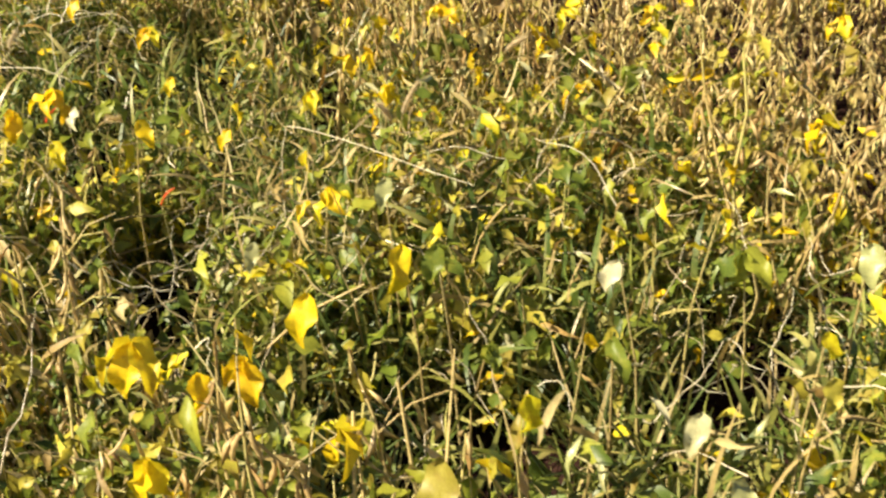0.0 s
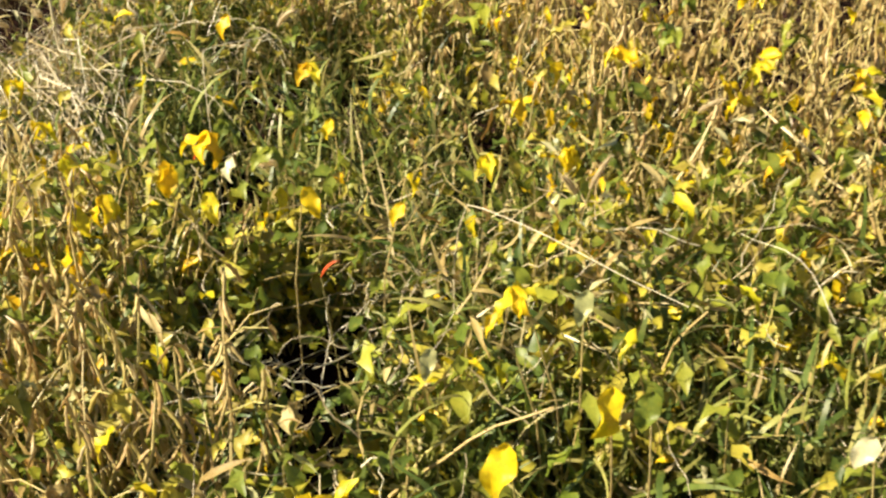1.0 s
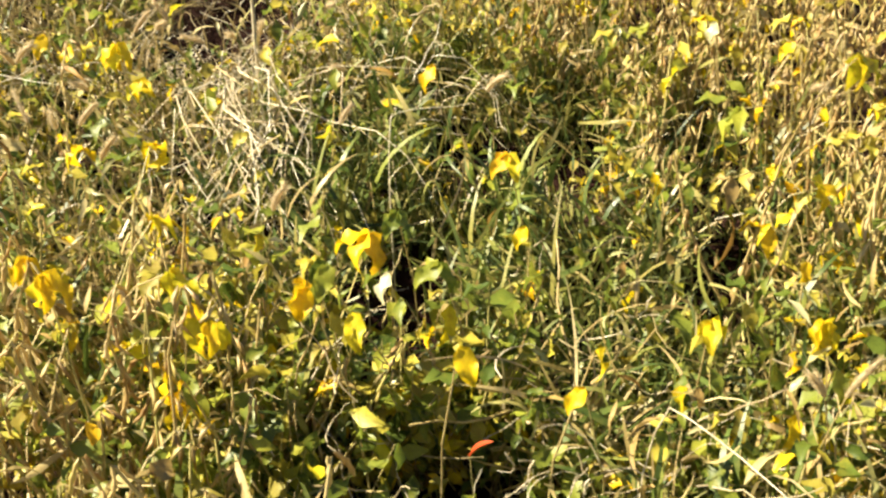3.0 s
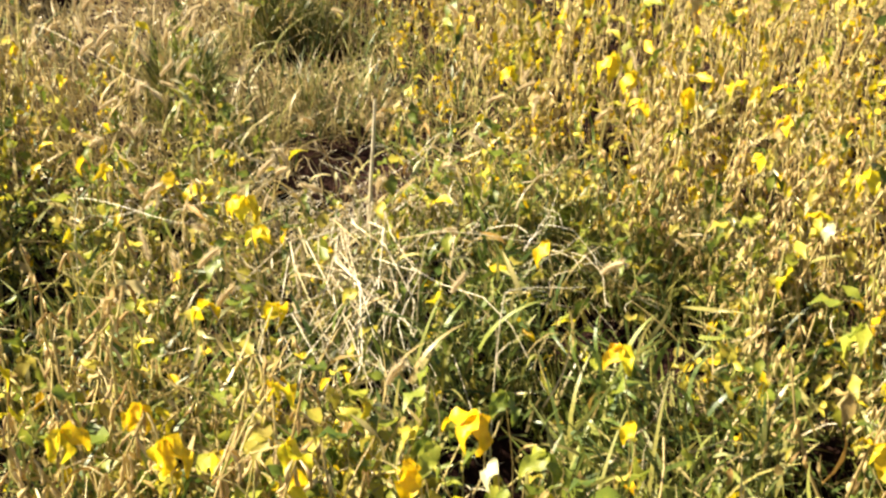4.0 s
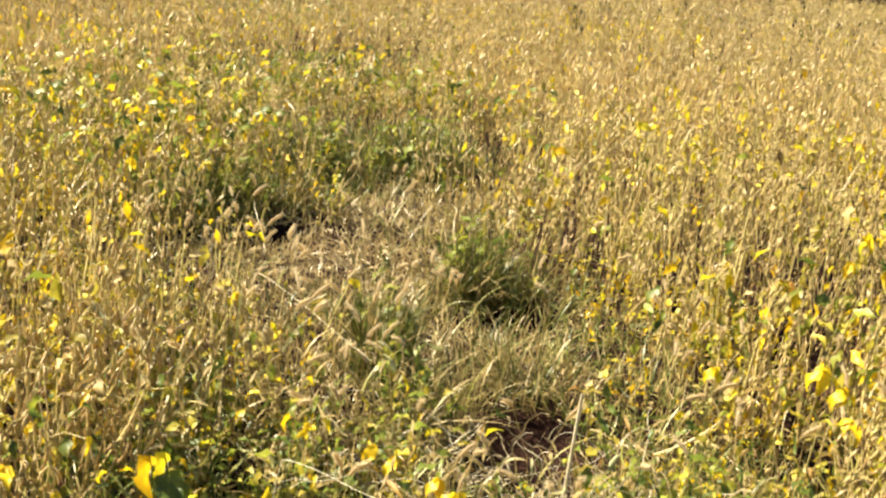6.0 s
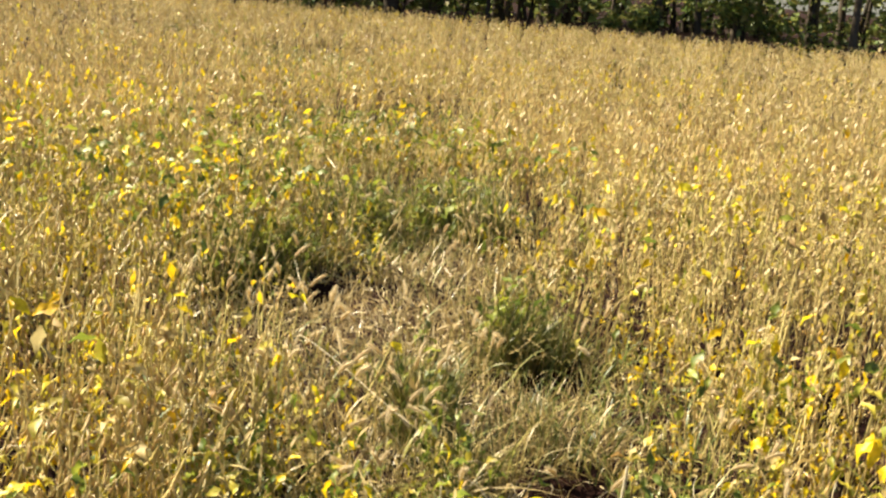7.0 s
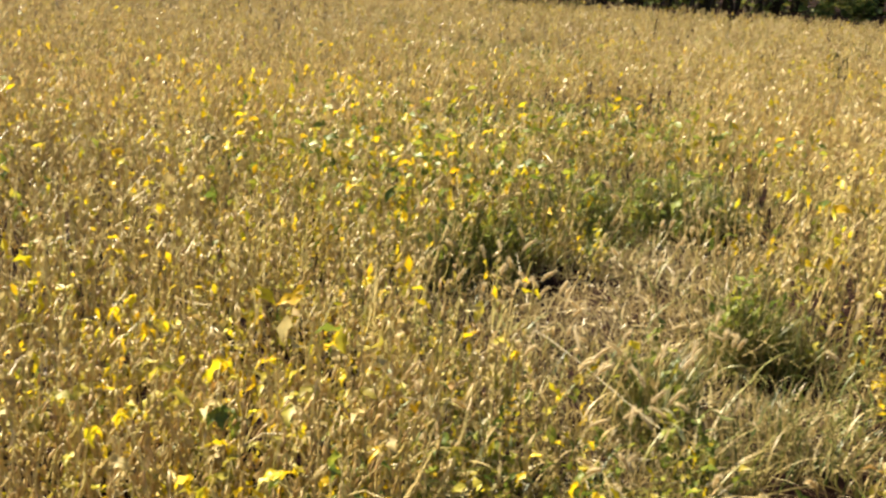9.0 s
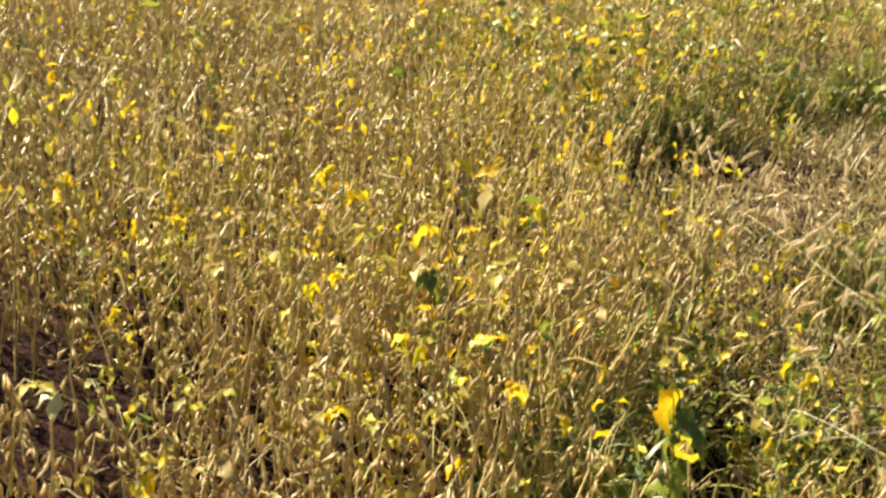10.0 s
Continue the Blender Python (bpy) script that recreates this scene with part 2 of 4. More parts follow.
def turns_of(rng, k, tilt, scale_low, scale_high):
    """k random turns about z, each leaning up to tilt radians, with a random size."""
    yaw, lean, way = rng.uniform(0, 2 * math.pi, k), rng.normal(0, tilt, k), rng.uniform(0, 2 * math.pi, k)
    s = rng.uniform(scale_low, scale_high, k)
    c, d = np.cos(yaw), np.sin(yaw)
    z0, o = np.zeros(k), np.ones(k)
    Z = np.stack([np.stack([c, -d, z0], -1), np.stack([d, c, z0], -1), np.stack([z0, z0, o], -1)], 1)
    cl, sl, cw, sw = np.cos(lean), np.sin(lean), np.cos(way), np.sin(way)
    ax = np.stack([cw, sw, z0], -1)
    K = np.zeros((k, 3, 3))
    K[:, 0, 2], K[:, 1, 2], K[:, 2, 0], K[:, 2, 1] = ax[:, 1], -ax[:, 0], -ax[:, 1], ax[:, 0]
    R = np.eye(3)[None] + sl[:, None, None] * K + (1 - cl)[:, None, None] * (K @ K)
    return (R @ Z) * s[:, None, None]


def part(name, mesh, parent, m=None, label=""):
    ob = new(name, mesh)
    ob.parent = parent
    if m is not None:
        ob.matrix_basis = m
    return tagged(ob, label)


def stuff(name, mesh, label, category):
    return tagged(new(name, mesh), label, category, kind="stuff")


# ---- the plan of the field ----
def lump(x, y, cx, cy, rx, ry, turn=0.0):
    c, s = math.cos(turn), math.sin(turn)
    u, v = (x - cx) * c + (y - cy) * s, -(x - cx) * s + (y - cy) * c
    return np.exp(-((u / rx) ** 2 + (v / ry) ** 2) ** 1.6)


def weedy(x, y):
    """How far weeds have the upper hand over the crop, 0 to 1."""
    w = lump(x, y, 0.2, 1.75, 0.78, 0.80)
    for a in ((-0.75, 2.55, 0.75, 0.65), (-1.45, 3.20, 0.75, 0.75), (-2.35, 4.10, 0.85, 0.80), (-3.45, 4.60, 0.75, 0.75),
              (-3.75, 5.7, 0.60, 0.80), (-4.6, 6.6, 0.75, 0.45), (-1.9, 2.85, 0.50, 0.45), (-1.72, 2.38, 0.36, 0.36), (-2.9, 3.75, 0.5, 0.4), (-3.25, 3.75, 0.60, 0.45), (-6.9, 8.0, 0.9, 1.6), (-12.5, 12.8, 1.4, 1.2), (-1.30, 3.70, 0.55, 0.50), (0.75, 1.40, 0.50, 0.45), (-2.42, 4.72, 0.48, 0.45), (-2.00, 4.35, 0.40, 0.40), (-4.35, 5.9, 0.55, 0.75)):
        w = np.maximum(w, lump(x, y, *a))
    return w


def yellowing(x, y):
    """How much of the crop still holds yellow leaves, 0 to 1."""
    w = 0.07 + 0 * x
    for cx, cy, rx, ry, a in ((-0.95, 4.6, 0.80, 1.1, 0.72), (-0.55, 4.0, 0.7, 0.5, 0.50), (-5.2, 4.9, 1.6, 0.8, 0.45), (0.3, 2.6, 0.5, 0.35, 0.7), (-3.4, 4.7, 0.7, 0.5, 0.6),
                              (-0.75, 1.75, 0.35, 0.3, 0.2), (-2.2, 7.5, 1.5, 1.2, 0.25), (-8.5, 8.5, 3.0, 1.0, 0.22), (-9, 14, 4.0, 1.5, 0.25), (-7.3, 6.0, 2.2, 1.3, 0.40), (-4.6, 3.6, 1.0, 0.8, 0.22)):
        w = np.maximum(w, a * lump(x, y, cx, cy, rx, ry))
    return w


HOLES = [(-0.27, 1.88, 0.20), (-0.10, 1.90, 0.12), (-0.60, 2.52, 0.15), (-1.60, 3.48, 0.25), (-1.76, 3.72, 0.20), (-0.24, 1.76, 0.11), (-0.14, 1.59, 0.10), (-0.80, 3.20, 0.14), (-1.06, 3.12, 0.12), (-0.98, 2.68, 0.09), (-2.05, 2.80, 0.15), (-1.80, 2.90, 0.13), (-1.85, 2.50, 0.13), (-2.02, 2.42, 0.10), (-1.62, 2.32, 0.10), (-0.54, 3.04, 0.22), (-0.28, 2.78, 0.09), (-0.17, 3.12, 0.10), (-2.80, 2.55, 0.15), (-3.2, 1.72, 0.12), (-6.35, 4.6, 0.30),
         (-2.55, 1.25, 0.18), (-2.50, 4.60, 0.22), (-3.98, 4.66, 0.26), (-4.10, 6.42, 0.28), (-2.30, 3.66, 0.10), (-1.42, 5.30, 0.22), (-1.30, 5.02, 0.14), (-4.44, 2.66, 0.15), (-1.46, 1.98, 0.12), (-1.72, 2.02, 0.10), (-1.40, 2.25, 0.09), (-3.40, 3.00, 0.20), (-0.95, 4.15, 0.12), (-1.15, 4.75, 0.12), (-0.60, 3.85, 0.10), (-0.80, 4.60, 0.11), (-1.60, 5.00, 0.12), (-2.1, 5.4, 0.12), (0.20, 1.42, 0.12), (0.38, 1.46, 0.14), (0.74, 1.52, 0.14), (0.88, 1.64, 0.13), (-1.30, 2.55, 0.08), (-1.56, 2.76, 0.09), (-0.96, 2.88, 0.08), (-1.22, 2.70, 0.06), (-0.49, 2.18, 0.09), (0.00, 2.68, 0.12), (-0.05, 2.90, 0.08), (-0.54, 2.31, 0.09), (-0.42, 2.36, 0.07)]


def bare(x, y):
    """Where the weeds lie flat and the soil nearly shows."""
    return np.maximum.reduce([lump(x, y, -3.55, 4.60, 0.65, 0.60), 0.9 * lump(x, y, -3.35, 4.05, 0.50, 0.45), lump(x, y, -3.75, 5.6, 0.40, 0.50), 0.8 * lump(x, y, -2.3, 3.55, 0.3, 0.3), 0.8 * lump(x, y, -0.98, 2.5, 0.24, 0.3), 0.9 * lump(x, y, -0.38, 1.44, 0.26, 0.22), 0.65 * lump(x, y, 0.55, 1.22, 0.45, 0.25), 0.95 * lump(x, y, -2.32, 4.25, 0.34, 0.36), 0.8 * lump(x, y, -2.22, 3.46, 0.24, 0.24), 0.95 * lump(x, y, -3.85, 6.0, 0.42, 0.45), 0.96 * lump(x, y, -1.42, 3.25, 0.32, 0.34)])


def clumps(x, y):
    """Thick and thin places in the growth."""
    return (0.5 + 0.5 * np.sin(11 * x + 2.1 * np.sin(7 * y)) * np.sin(10 * y + 1.7 * np.sin(9 * x + 1.0))) ** 2.3


def clear(x, y, room=1.0):
    ok = np.ones_like(x, bool)
    for cx, cy, r in HOLES:
        ok &= (x - cx) ** 2 + (y - cy) ** 2 > (r * room) ** 2
    return ok


EDGE = Vector((-0.616, 0.788, 0))              # from the field into the woods
ALONG = Vector((0.788, 0.616, 0))
EDGE_AT = 37.0


# ---- ground ----
def ground_sheet():
    near = np.concatenate([np.linspace(-12, -2.25, 40), np.linspace(-2.0, 2.8, 81), np.linspace(3.0, 12, 37)])
    far = np.array([14, 18, 24, 32, 45, 65, 100, 160, 260, 420, 700], float)
    axis = np.concatenate([-far[::-1], near, far])
    n = len(axis)
    pts = []
    for yy in axis:
        for xx in axis:
            rough = 0.028 if max(abs(xx), abs(yy)) < 12 else 0.0
            dip = 0.0
            if rough:                          # hollows added under the gaps in the growth, to hold shade
                dip = max([0.12 * math.exp(-(((xx - 1.5 - cx) ** 2 + (yy + 3.0 - cy) ** 2) / (0.85 * r) ** 2) ** 2) for cx, cy, r in HOLES if abs(xx - 1.5 - cx) < 0.6 and abs(yy + 3.0 - cy) < 0.6], default=0.0)
            pts.append((xx - 1.5, yy + 3.0, -dip + rough * noise.noise(Vector((xx * 3.1, yy * 3.1, 0))) + 0.5 * rough * noise.noise(Vector((xx * 9, yy * 9, 4)))))
    faces = [(j * n + i, j * n + i + 1, (j + 1) * n + i + 1, (j + 1) * n + i) for j in range(n - 1) for i in range(n - 1)]
    return np.array(pts), faces, [0] * len(faces)


tagged(new("ground", build("ground", ground_sheet(), [M_SOIL])), "dark brown crumbly soil of the bean field", "ground", kind="structure")


# ---- soybeans ----
rng = np.random.default_rng(7)
dice = random.Random(11)
PODS = [pod_shape(0.046, 0.0098, 0.25, 7, 5), pod_shape(0.038, 0.0092, -0.2, 7, 5), pod_shape(0.050, 0.0095, 0.4, 7, 5)]


def spindle(length, radius, bow=0.0, mat=POD):
    """A pod as it shows from further off: three sides, two tips."""
    pts = [(0, 0, 0)] + [(bow + radius * math.cos(a), 0.7 * radius * math.sin(a), -0.45 * length) for a in (0, 2.1, 4.2)] + [(0, 0, -length)]
    return np.array(pts), [(0, 2, 1), (0, 3, 2), (0, 1, 3), (4, 1, 2), (4, 2, 3), (4, 3, 1)], [mat] * 6


PODS_LOW = [spindle(0.048, 0.0050, 0.006), spindle(0.050, 0.0052, 0.004), spindle(0.046, 0.0055, -0.004)]
LEAFLETS = [(0.085, 0.050, 0.45, 0.55, 0.5), (0.075, 0.046, 0.75, 0.85, -0.7), (0.090, 0.052, 0.30, 0.40, 0.4), (0.066, 0.036, 0.95, 1.1, 0.9)]


def leaflet(kind, mat, rows=7):
    length, width, fold, droop, twist = LEAFLETS[kind]
    return leaf_shape(length, width, fold, droop, mat, rows, twist, wave=0.26)


def cluster_plan(d, n):
    """Poses of the pods that hang from one node."""
    out = []
    for k in range(n):
        out.append((Matrix.Rotation(6.28 * k / n + d.uniform(-0.6, 0.6), 4, "Z") @ Matrix.Translation((0.004, 0, 0.003)) @ Matrix.Rotation(d.uniform(-0.7, 0.1), 4, "Y") @ Matrix.Rotation(d.uniform(0, 3.1), 4, "Z") @ Matrix.Scale(d.uniform(0.85, 1.12), 4), d.randrange(3)))
    return out


CLUSTERS = [cluster_plan(dice, n) for n in (2, 3, 2, 3, 3, 2)]


def plant_plan(d, leaves, leaf_mats, tall=0.52):
    """Stem lines, and the poses of pods and leaflets, of one upright bean plant."""
    h = tall * d.uniform(0.85, 1.15)
    bend = (d.uniform(-0.10, 0.10), d.uniform(-0.10, 0.10))
    def at(u):
        return Vector((bend[0] * u * u + 0.006 * math.sin(u * 17), bend[1] * u * u + 0.006 * math.cos(u * 15), h * u))
    lines = [([at(i / 6) for i in range(7)], [0.0046 * (1 - 0.6 * i / 6) for i in range(7)])]
    clusters, leaflets = [], []
    spots = [(at(u), 1.0) for u in np.linspace(0.22, 1.0, 10)]
    for b in range(d.choice((1, 2, 2))):
        u0, a = d.uniform(0.12, 0.3), d.uniform(0, 6.28)
        root, reach = at(u0), h * d.uniform(0.45, 0.7)
        tip = [root + Vector((math.cos(a) * 0.11 * math.sin(v * 1.4), math.sin(a) * 0.11 * math.sin(v * 1.4), reach * v)) for v in (0, 0.33, 0.66, 1.0)]
        lines.append((tip, [0.0034, 0.003, 0.0024, 0.0016]))
        spots += [(tip[1].lerp(tip[2], 0.5), 0.8), (tip[2], 0.8), (tip[3], 1.0)]
    for p, weight in spots:
        m = Matrix.Translation(p) @ Matrix.Rotation(d.uniform(0, 6.28), 4, "Z") @ Matrix.Scale(d.uniform(0.85, 1.12), 4)
        clusters.append((m, d.randrange(len(CLUSTERS))))
    for k in range(d.choice((1, 2, 3))):      # petioles that have lost their leaves
        p, a = at(d.uniform(0.5, 1.0)), d.uniform(0, 6.28)
        lines.append(([p, p + Vector((math.cos(a) * 0.05, math.sin(a) * 0.05, 0.045)), p + Vector((math.cos(a) * 0.10, math.sin(a) * 0.10, 0.055))], [0.0013, 0.001, 0.0008]))
    for k in range(leaves):
        u, a = d.uniform(0.55, 1.0), d.uniform(0, 6.28)
        p, reach, rise = at(u), d.uniform(0.05, 0.12), d.uniform(0.02, 0.10)
        end = p + Vector((math.cos(a) * reach, math.sin(a) * reach, rise))
        lines.append(([p, p.lerp(end, 0.5) + Vector((0, 0, 0.015)), end], [0.0014, 0.0012, 0.001]))
        mat = d.choice(leaf_mats)
        for turn in ((-1.15, 0.0, 1.15) if d.random() < 0.75 else (0.0,)):
            m = Matrix.Translation(end) @ Matrix.Rotation(a + turn, 4, "Z") @ Matrix.Rotation(d.uniform(-0.3, 0.7), 4, "Y") @ Matrix.Rotation(d.uniform(-0.5, 0.5), 4, "X") @ Matrix.Scale(d.uniform(0.45, 0.75) if mat in (YELLOW, GREEN) else d.uniform(0.3, 0.6), 4)
            leaflets.append((m, d.randrange(4), mat))
    return lines, clusters, leaflets


def plant_shape(plan, pods=PODS_LOW, sides=3, rows=3):
    lines, clusters, leaflets = plan
    pieces = [(tube(l, r, sides, STEM), None) for l, r in lines]
    pieces += [(pods[j % len(pods)], m @ q) for m, k in clusters for q, j in CLUSTERS[k]]
    pieces += [(leaflet(k, mat, rows), m) for m, k, mat in leaflets]
    return joined(pieces)


DRY_PLANS = [plant_plan(dice, dice.choice((1, 2, 3, 3)), (PALE, OLIVE, OLIVE, OLIVE, OLIVE, OLIVE)) for _ in range(9)]
YELLOW_PLANS = [plant_plan(dice, dice.choice((4, 5, 6)), (YELLOW, YELLOW, OLIVE, GREEN, PALE)) for _ in range(5)]
GREEN_PLANS = [plant_plan(dice, dice.choice((4, 5)), (GREEN, GREEN, YELLOW, WHITE), 0.46) for _ in range(4)]


def crop_places(count, inside, least):
    """Places spread over a stretch of the field at some distance from one another, where the crop grows."""
    placed, grid, tries = [], {}, 0
    while len(placed) < count and tries < count * 30:
        tries += 1
        x, y = inside()
        cell = (int(x // least), int(y // least))
        if any((x - a) ** 2 + (y - b) ** 2 < least * least for i in (-1, 0, 1) for j in (-1, 0, 1) for a, b in grid.get((cell[0] + i, cell[1] + j), ())):
            continue
        if any((x - cx) ** 2 + (y - cy) ** 2 <= (1.25 * r) ** 2 for cx, cy, r in HOLES):
            continue
        if weedy(x, y) > 0.45 + 0.3 * noise.noise(Vector((x * 4, y * 4, 9))):
            continue
        if lump(x, y, -2.75, 1.35, 0.55, 0.40) * 0.7 > 0.5 + 0.5 * noise.noise(Vector((x * 7, y * 7, 2))):     # a thin place in the stand
            continue
        grid.setdefault(cell, []).append((x, y))
        placed.append((x, y))
    return placed


def sort_of(x, y):
    """Which of the three sorts of plant stands at a place."""
    r = rng.uniform(0, 1)
    if r < 0.9 * max(lump(x, y, -5.0, 4.8, 1.3, 1.0), lump(x, y, -4.9, 7.1, 1.0, 0.5), lump(x, y, -6.3, 7.0, 1.2, 1.5), 0.45 * lump(x, y, -0.9, 4.0, 0.8, 1.0)):
        return 2
    if r < yellowing(np.float64(x), np.float64(y)):
        return 1
    return 2 if r > 0.96 - 0.25 * weedy(x, y) else 0


# the plants that the path passes nearest are things of their own
pod_meshes = [build("pod", p, PLANT_MATS) for p in PODS]
leaf_meshes = {(k, mat): build("leaflet", leaflet(k, mat), PLANT_MATS) for k in range(4) for mat in (YELLOW, GREEN, PALE, WHITE, OLIVE)}
SORT_LABELS = ("ripe leafless soybean plant with tan pods", "soybean plant with yellow leaves and tan pods", "soybean plant with yellowish green leaves still on")


def plant_thing(plan, label):
    lines, clusters, leaflets = plan
    plant = tagged(new("soybean_plant"), label, "soybean plant", "soybean plants of the field")
    part("stem", build("stem", joined([(tube(l, r, 5, STEM), None) for l, r in lines]), PLANT_MATS), plant)
    for m, k in clusters:
        for q, j in CLUSTERS[k]:
            part("pod", pod_meshes[j], plant, m @ q)
    for m, k, mat in leaflets:
        part("leaflet", leaf_meshes[k, mat], plant, m, {YELLOW: "bright yellow leaflet", GREEN: "yellowish green leaflet", PALE: "withered tan leaflet", WHITE: "bleached leaflet", OLIVE: "curled olive-brown leaflet"}[mat])
    return plant


models = [[plant_thing(p, SORT_LABELS[s]) for p in plans] for s, plans in enumerate((DRY_PLANS[:6], YELLOW_PLANS[:3], GREEN_PLANS[:2]))]


def ring(low, high, left, right):
    """A random place at low to high metres from where the path ends, between two bearings to the left of +y, short of the woods."""
    def pick():
        while True:
            r, a = math.sqrt(rng.uniform(low * low, high * high)), radians(rng.uniform(right, left))
            x, y = -0.1 - r * math.sin(a), 0.7 + r * math.cos(a)
            if EDGE.x * x + EDGE.y * y < EDGE_AT - 0.5:
                return x, y
    return pick


NEAR = crop_places(1700, ring(0.35, 4.6, 108, -48), 0.097)
single = [p for p in NEAR if -2.9 < p[0] < 1.0 and 0.9 < p[1] < 2.9][:102]
single = [(-0.24, 1.49), (-0.29, 1.40), (-0.41, 1.37), (-0.36, 1.52), (-0.52, 1.32), (-0.46, 1.48)] + single
for i, (x, y) in enumerate(single):
    s = sort_of(x, y) if i > 5 else 0
    k = rng.integers(len(models[s]))
    m = Matrix.Translation((x, y, -0.01)) @ Matrix.Rotation(rng.uniform(0, 6.28), 4, "Z") @ Matrix.Rotation(rng.normal(0, 0.12), 4, "X")
    copy_thing(models[s][k], m)
for group in models:                           # the models themselves are not part of the place
    for model in group:
        for o in (*model.children_recursive, model):
            bpy.data.objects.remove(o)

# the rest of the crop, nearest first and simpler with distance
NEAR_SHAPES = [[plant_shape(p) for p in plans] for plans in (DRY_PLANS, YELLOW_PLANS, GREEN_PLANS)]


def crop(name, places, shapes, label, grow=(0.85, 1.12), uneven=0.28):
    sorts = [[[] for _ in group] for group in shapes]
    for x, y in places:
        s = sort_of(x, y)
        sorts[s][rng.integers(len(shapes[s]))].append((x, y, -0.01))
    def sizes(p):
        return np.array([0.97 + uneven * noise.noise(Vector((x * 1.6, y * 1.6, 3))) for x, y, z in p])[:, None, None]
    picks = [(shapes[s][k], turns_of(rng, len(p), 0.14, *grow) * sizes(p), np.array(p).reshape(-1, 3)) for s, group in enumerate(sorts) for k, p in enumerate(group) if p]
    return stuff(name, scattered(name, picks, PLANT_MATS), label, "soybean crop")


def sliver(length, width, mat=POD):
    """A pod as it shows from far off: a folded spindle that hangs along -z."""
    return np.array([(0, 0, 0), (0.3 * width, width / 2, -0.5 * length), (0, 0, -length), (0.3 * width, -width / 2, -0.45 * length)]), [(0, 1, 2), (0, 2, 3)], [mat, mat]


def far_plant(d, sort, pods, fat, long=0.05, size=(0.6, 1.0), wide=0.05, near=True):
    """A bean plant as it is seen from some metres off: leaning stems, pods that hang from their nodes, bare petioles, leaves."""
    lean, swing = d.uniform(-0.12, 0.12), d.uniform(-0.12, 0.12)
    tall = d.uniform(0.46, 0.62)
    stems = [(Vector((0, 0, 0)), Vector((lean * 0.4, swing * 0.4, tall * 0.55)), Vector((lean, swing, tall)))]
    for k in range(2 if near else 1):
        a, reach = d.uniform(0, 6.28), wide * d.uniform(0.9, 2.2)
        root = stems[0][0].lerp(stems[0][1], d.uniform(0.2, 0.7))
        out = Vector((math.cos(a), math.sin(a), 0)) * reach
        stems.append((root, root + out * 0.8 + Vector((0, 0, tall * 0.25)), root + out + Vector((0, 0, tall * d.uniform(0.4, 0.65)))))
    pieces = []
    for k, line in enumerate(stems):
        r = (0.0042 if k == 0 else 0.003) * (1.0 if near else fat * 0.8)
        pieces.append((tube(line if near else (line[0], line[2]), [r, r * 0.8, r * 0.5] if near else [r, r * 0.5], 3, STEM), None))
    for k in range(pods):
        line = stems[0] if d.random() < 0.55 else d.choice(stems)
        u = d.uniform(0.25, 1.0)
        p = line[0].lerp(line[1], u * 2) if u < 0.5 else line[1].lerp(line[2], u * 2 - 1)
        p = p + Vector((d.gauss(0, 0.2 * wide), d.gauss(0, 0.2 * wide), 0.02))
        m = Matrix.Translation(p) @ Matrix.Rotation(d.uniform(0, 6.28), 4, "Z") @ Matrix.Rotation(d.uniform(-0.8, 0.15), 4, "Y") @ Matrix.Rotation(d.uniform(0, 3.14), 4, "Z")
        n = long * d.uniform(0.75, 1.2)
        pieces.append((spindle(n, 0.0052 * fat, d.uniform(-0.006, 0.006)) if near else sliver(n, 0.012 * fat), m))
    for k in range(4 if near else 2):              # bare petioles that stick out at all angles
        p = stems[0][1].lerp(stems[0][2], d.uniform(-0.2, 1.0))
        pieces.append((blade_shape(d.uniform(0.07, 0.15), 0.0026 * fat, d.uniform(0.3, 1.3), d.uniform(-0.4, 0.9), 2 if near else 1, STEM), Matrix.Translation(p) @ Matrix.Rotation(d.uniform(0, 6.28), 4, "Z")))
    ways = [d.uniform(0, 6.28) for _ in range(3)]
    for k in range((4 if near else 2, 7, 8)[sort]):
        a = ways[k % 3]
        hub = Vector((0.07 * math.cos(a), 0.07 * math.sin(a), 0.30 + 0.09 * (k % 3) + d.uniform(0, 0.08)))
        m = Matrix.Translation(hub) @ Matrix.Rotation(a + d.uniform(-1.3, 1.3), 4, "Z") @ Matrix.Rotation(d.uniform(-0.5, 1.2), 4, "Y") @ Matrix.Rotation(d.uniform(-0.8, 0.8), 4, "X") @ Matrix.Scale(d.uniform(*size) * (0.85 if sort else 0.5), 4)
        mat = (d.choice((PALE, PALE, OLIVE, OLIVE, OLIVE, OLIVE, YELLOW)), d.choice((YELLOW, YELLOW, YELLOW, OLIVE, PALE)), d.choice((GREEN, GREEN, GREEN, OLIVE, YELLOW)))[sort]
        pieces.append((leaflet(k % 4, mat, 3 if near and sort else 2), m))
    return joined(pieces)


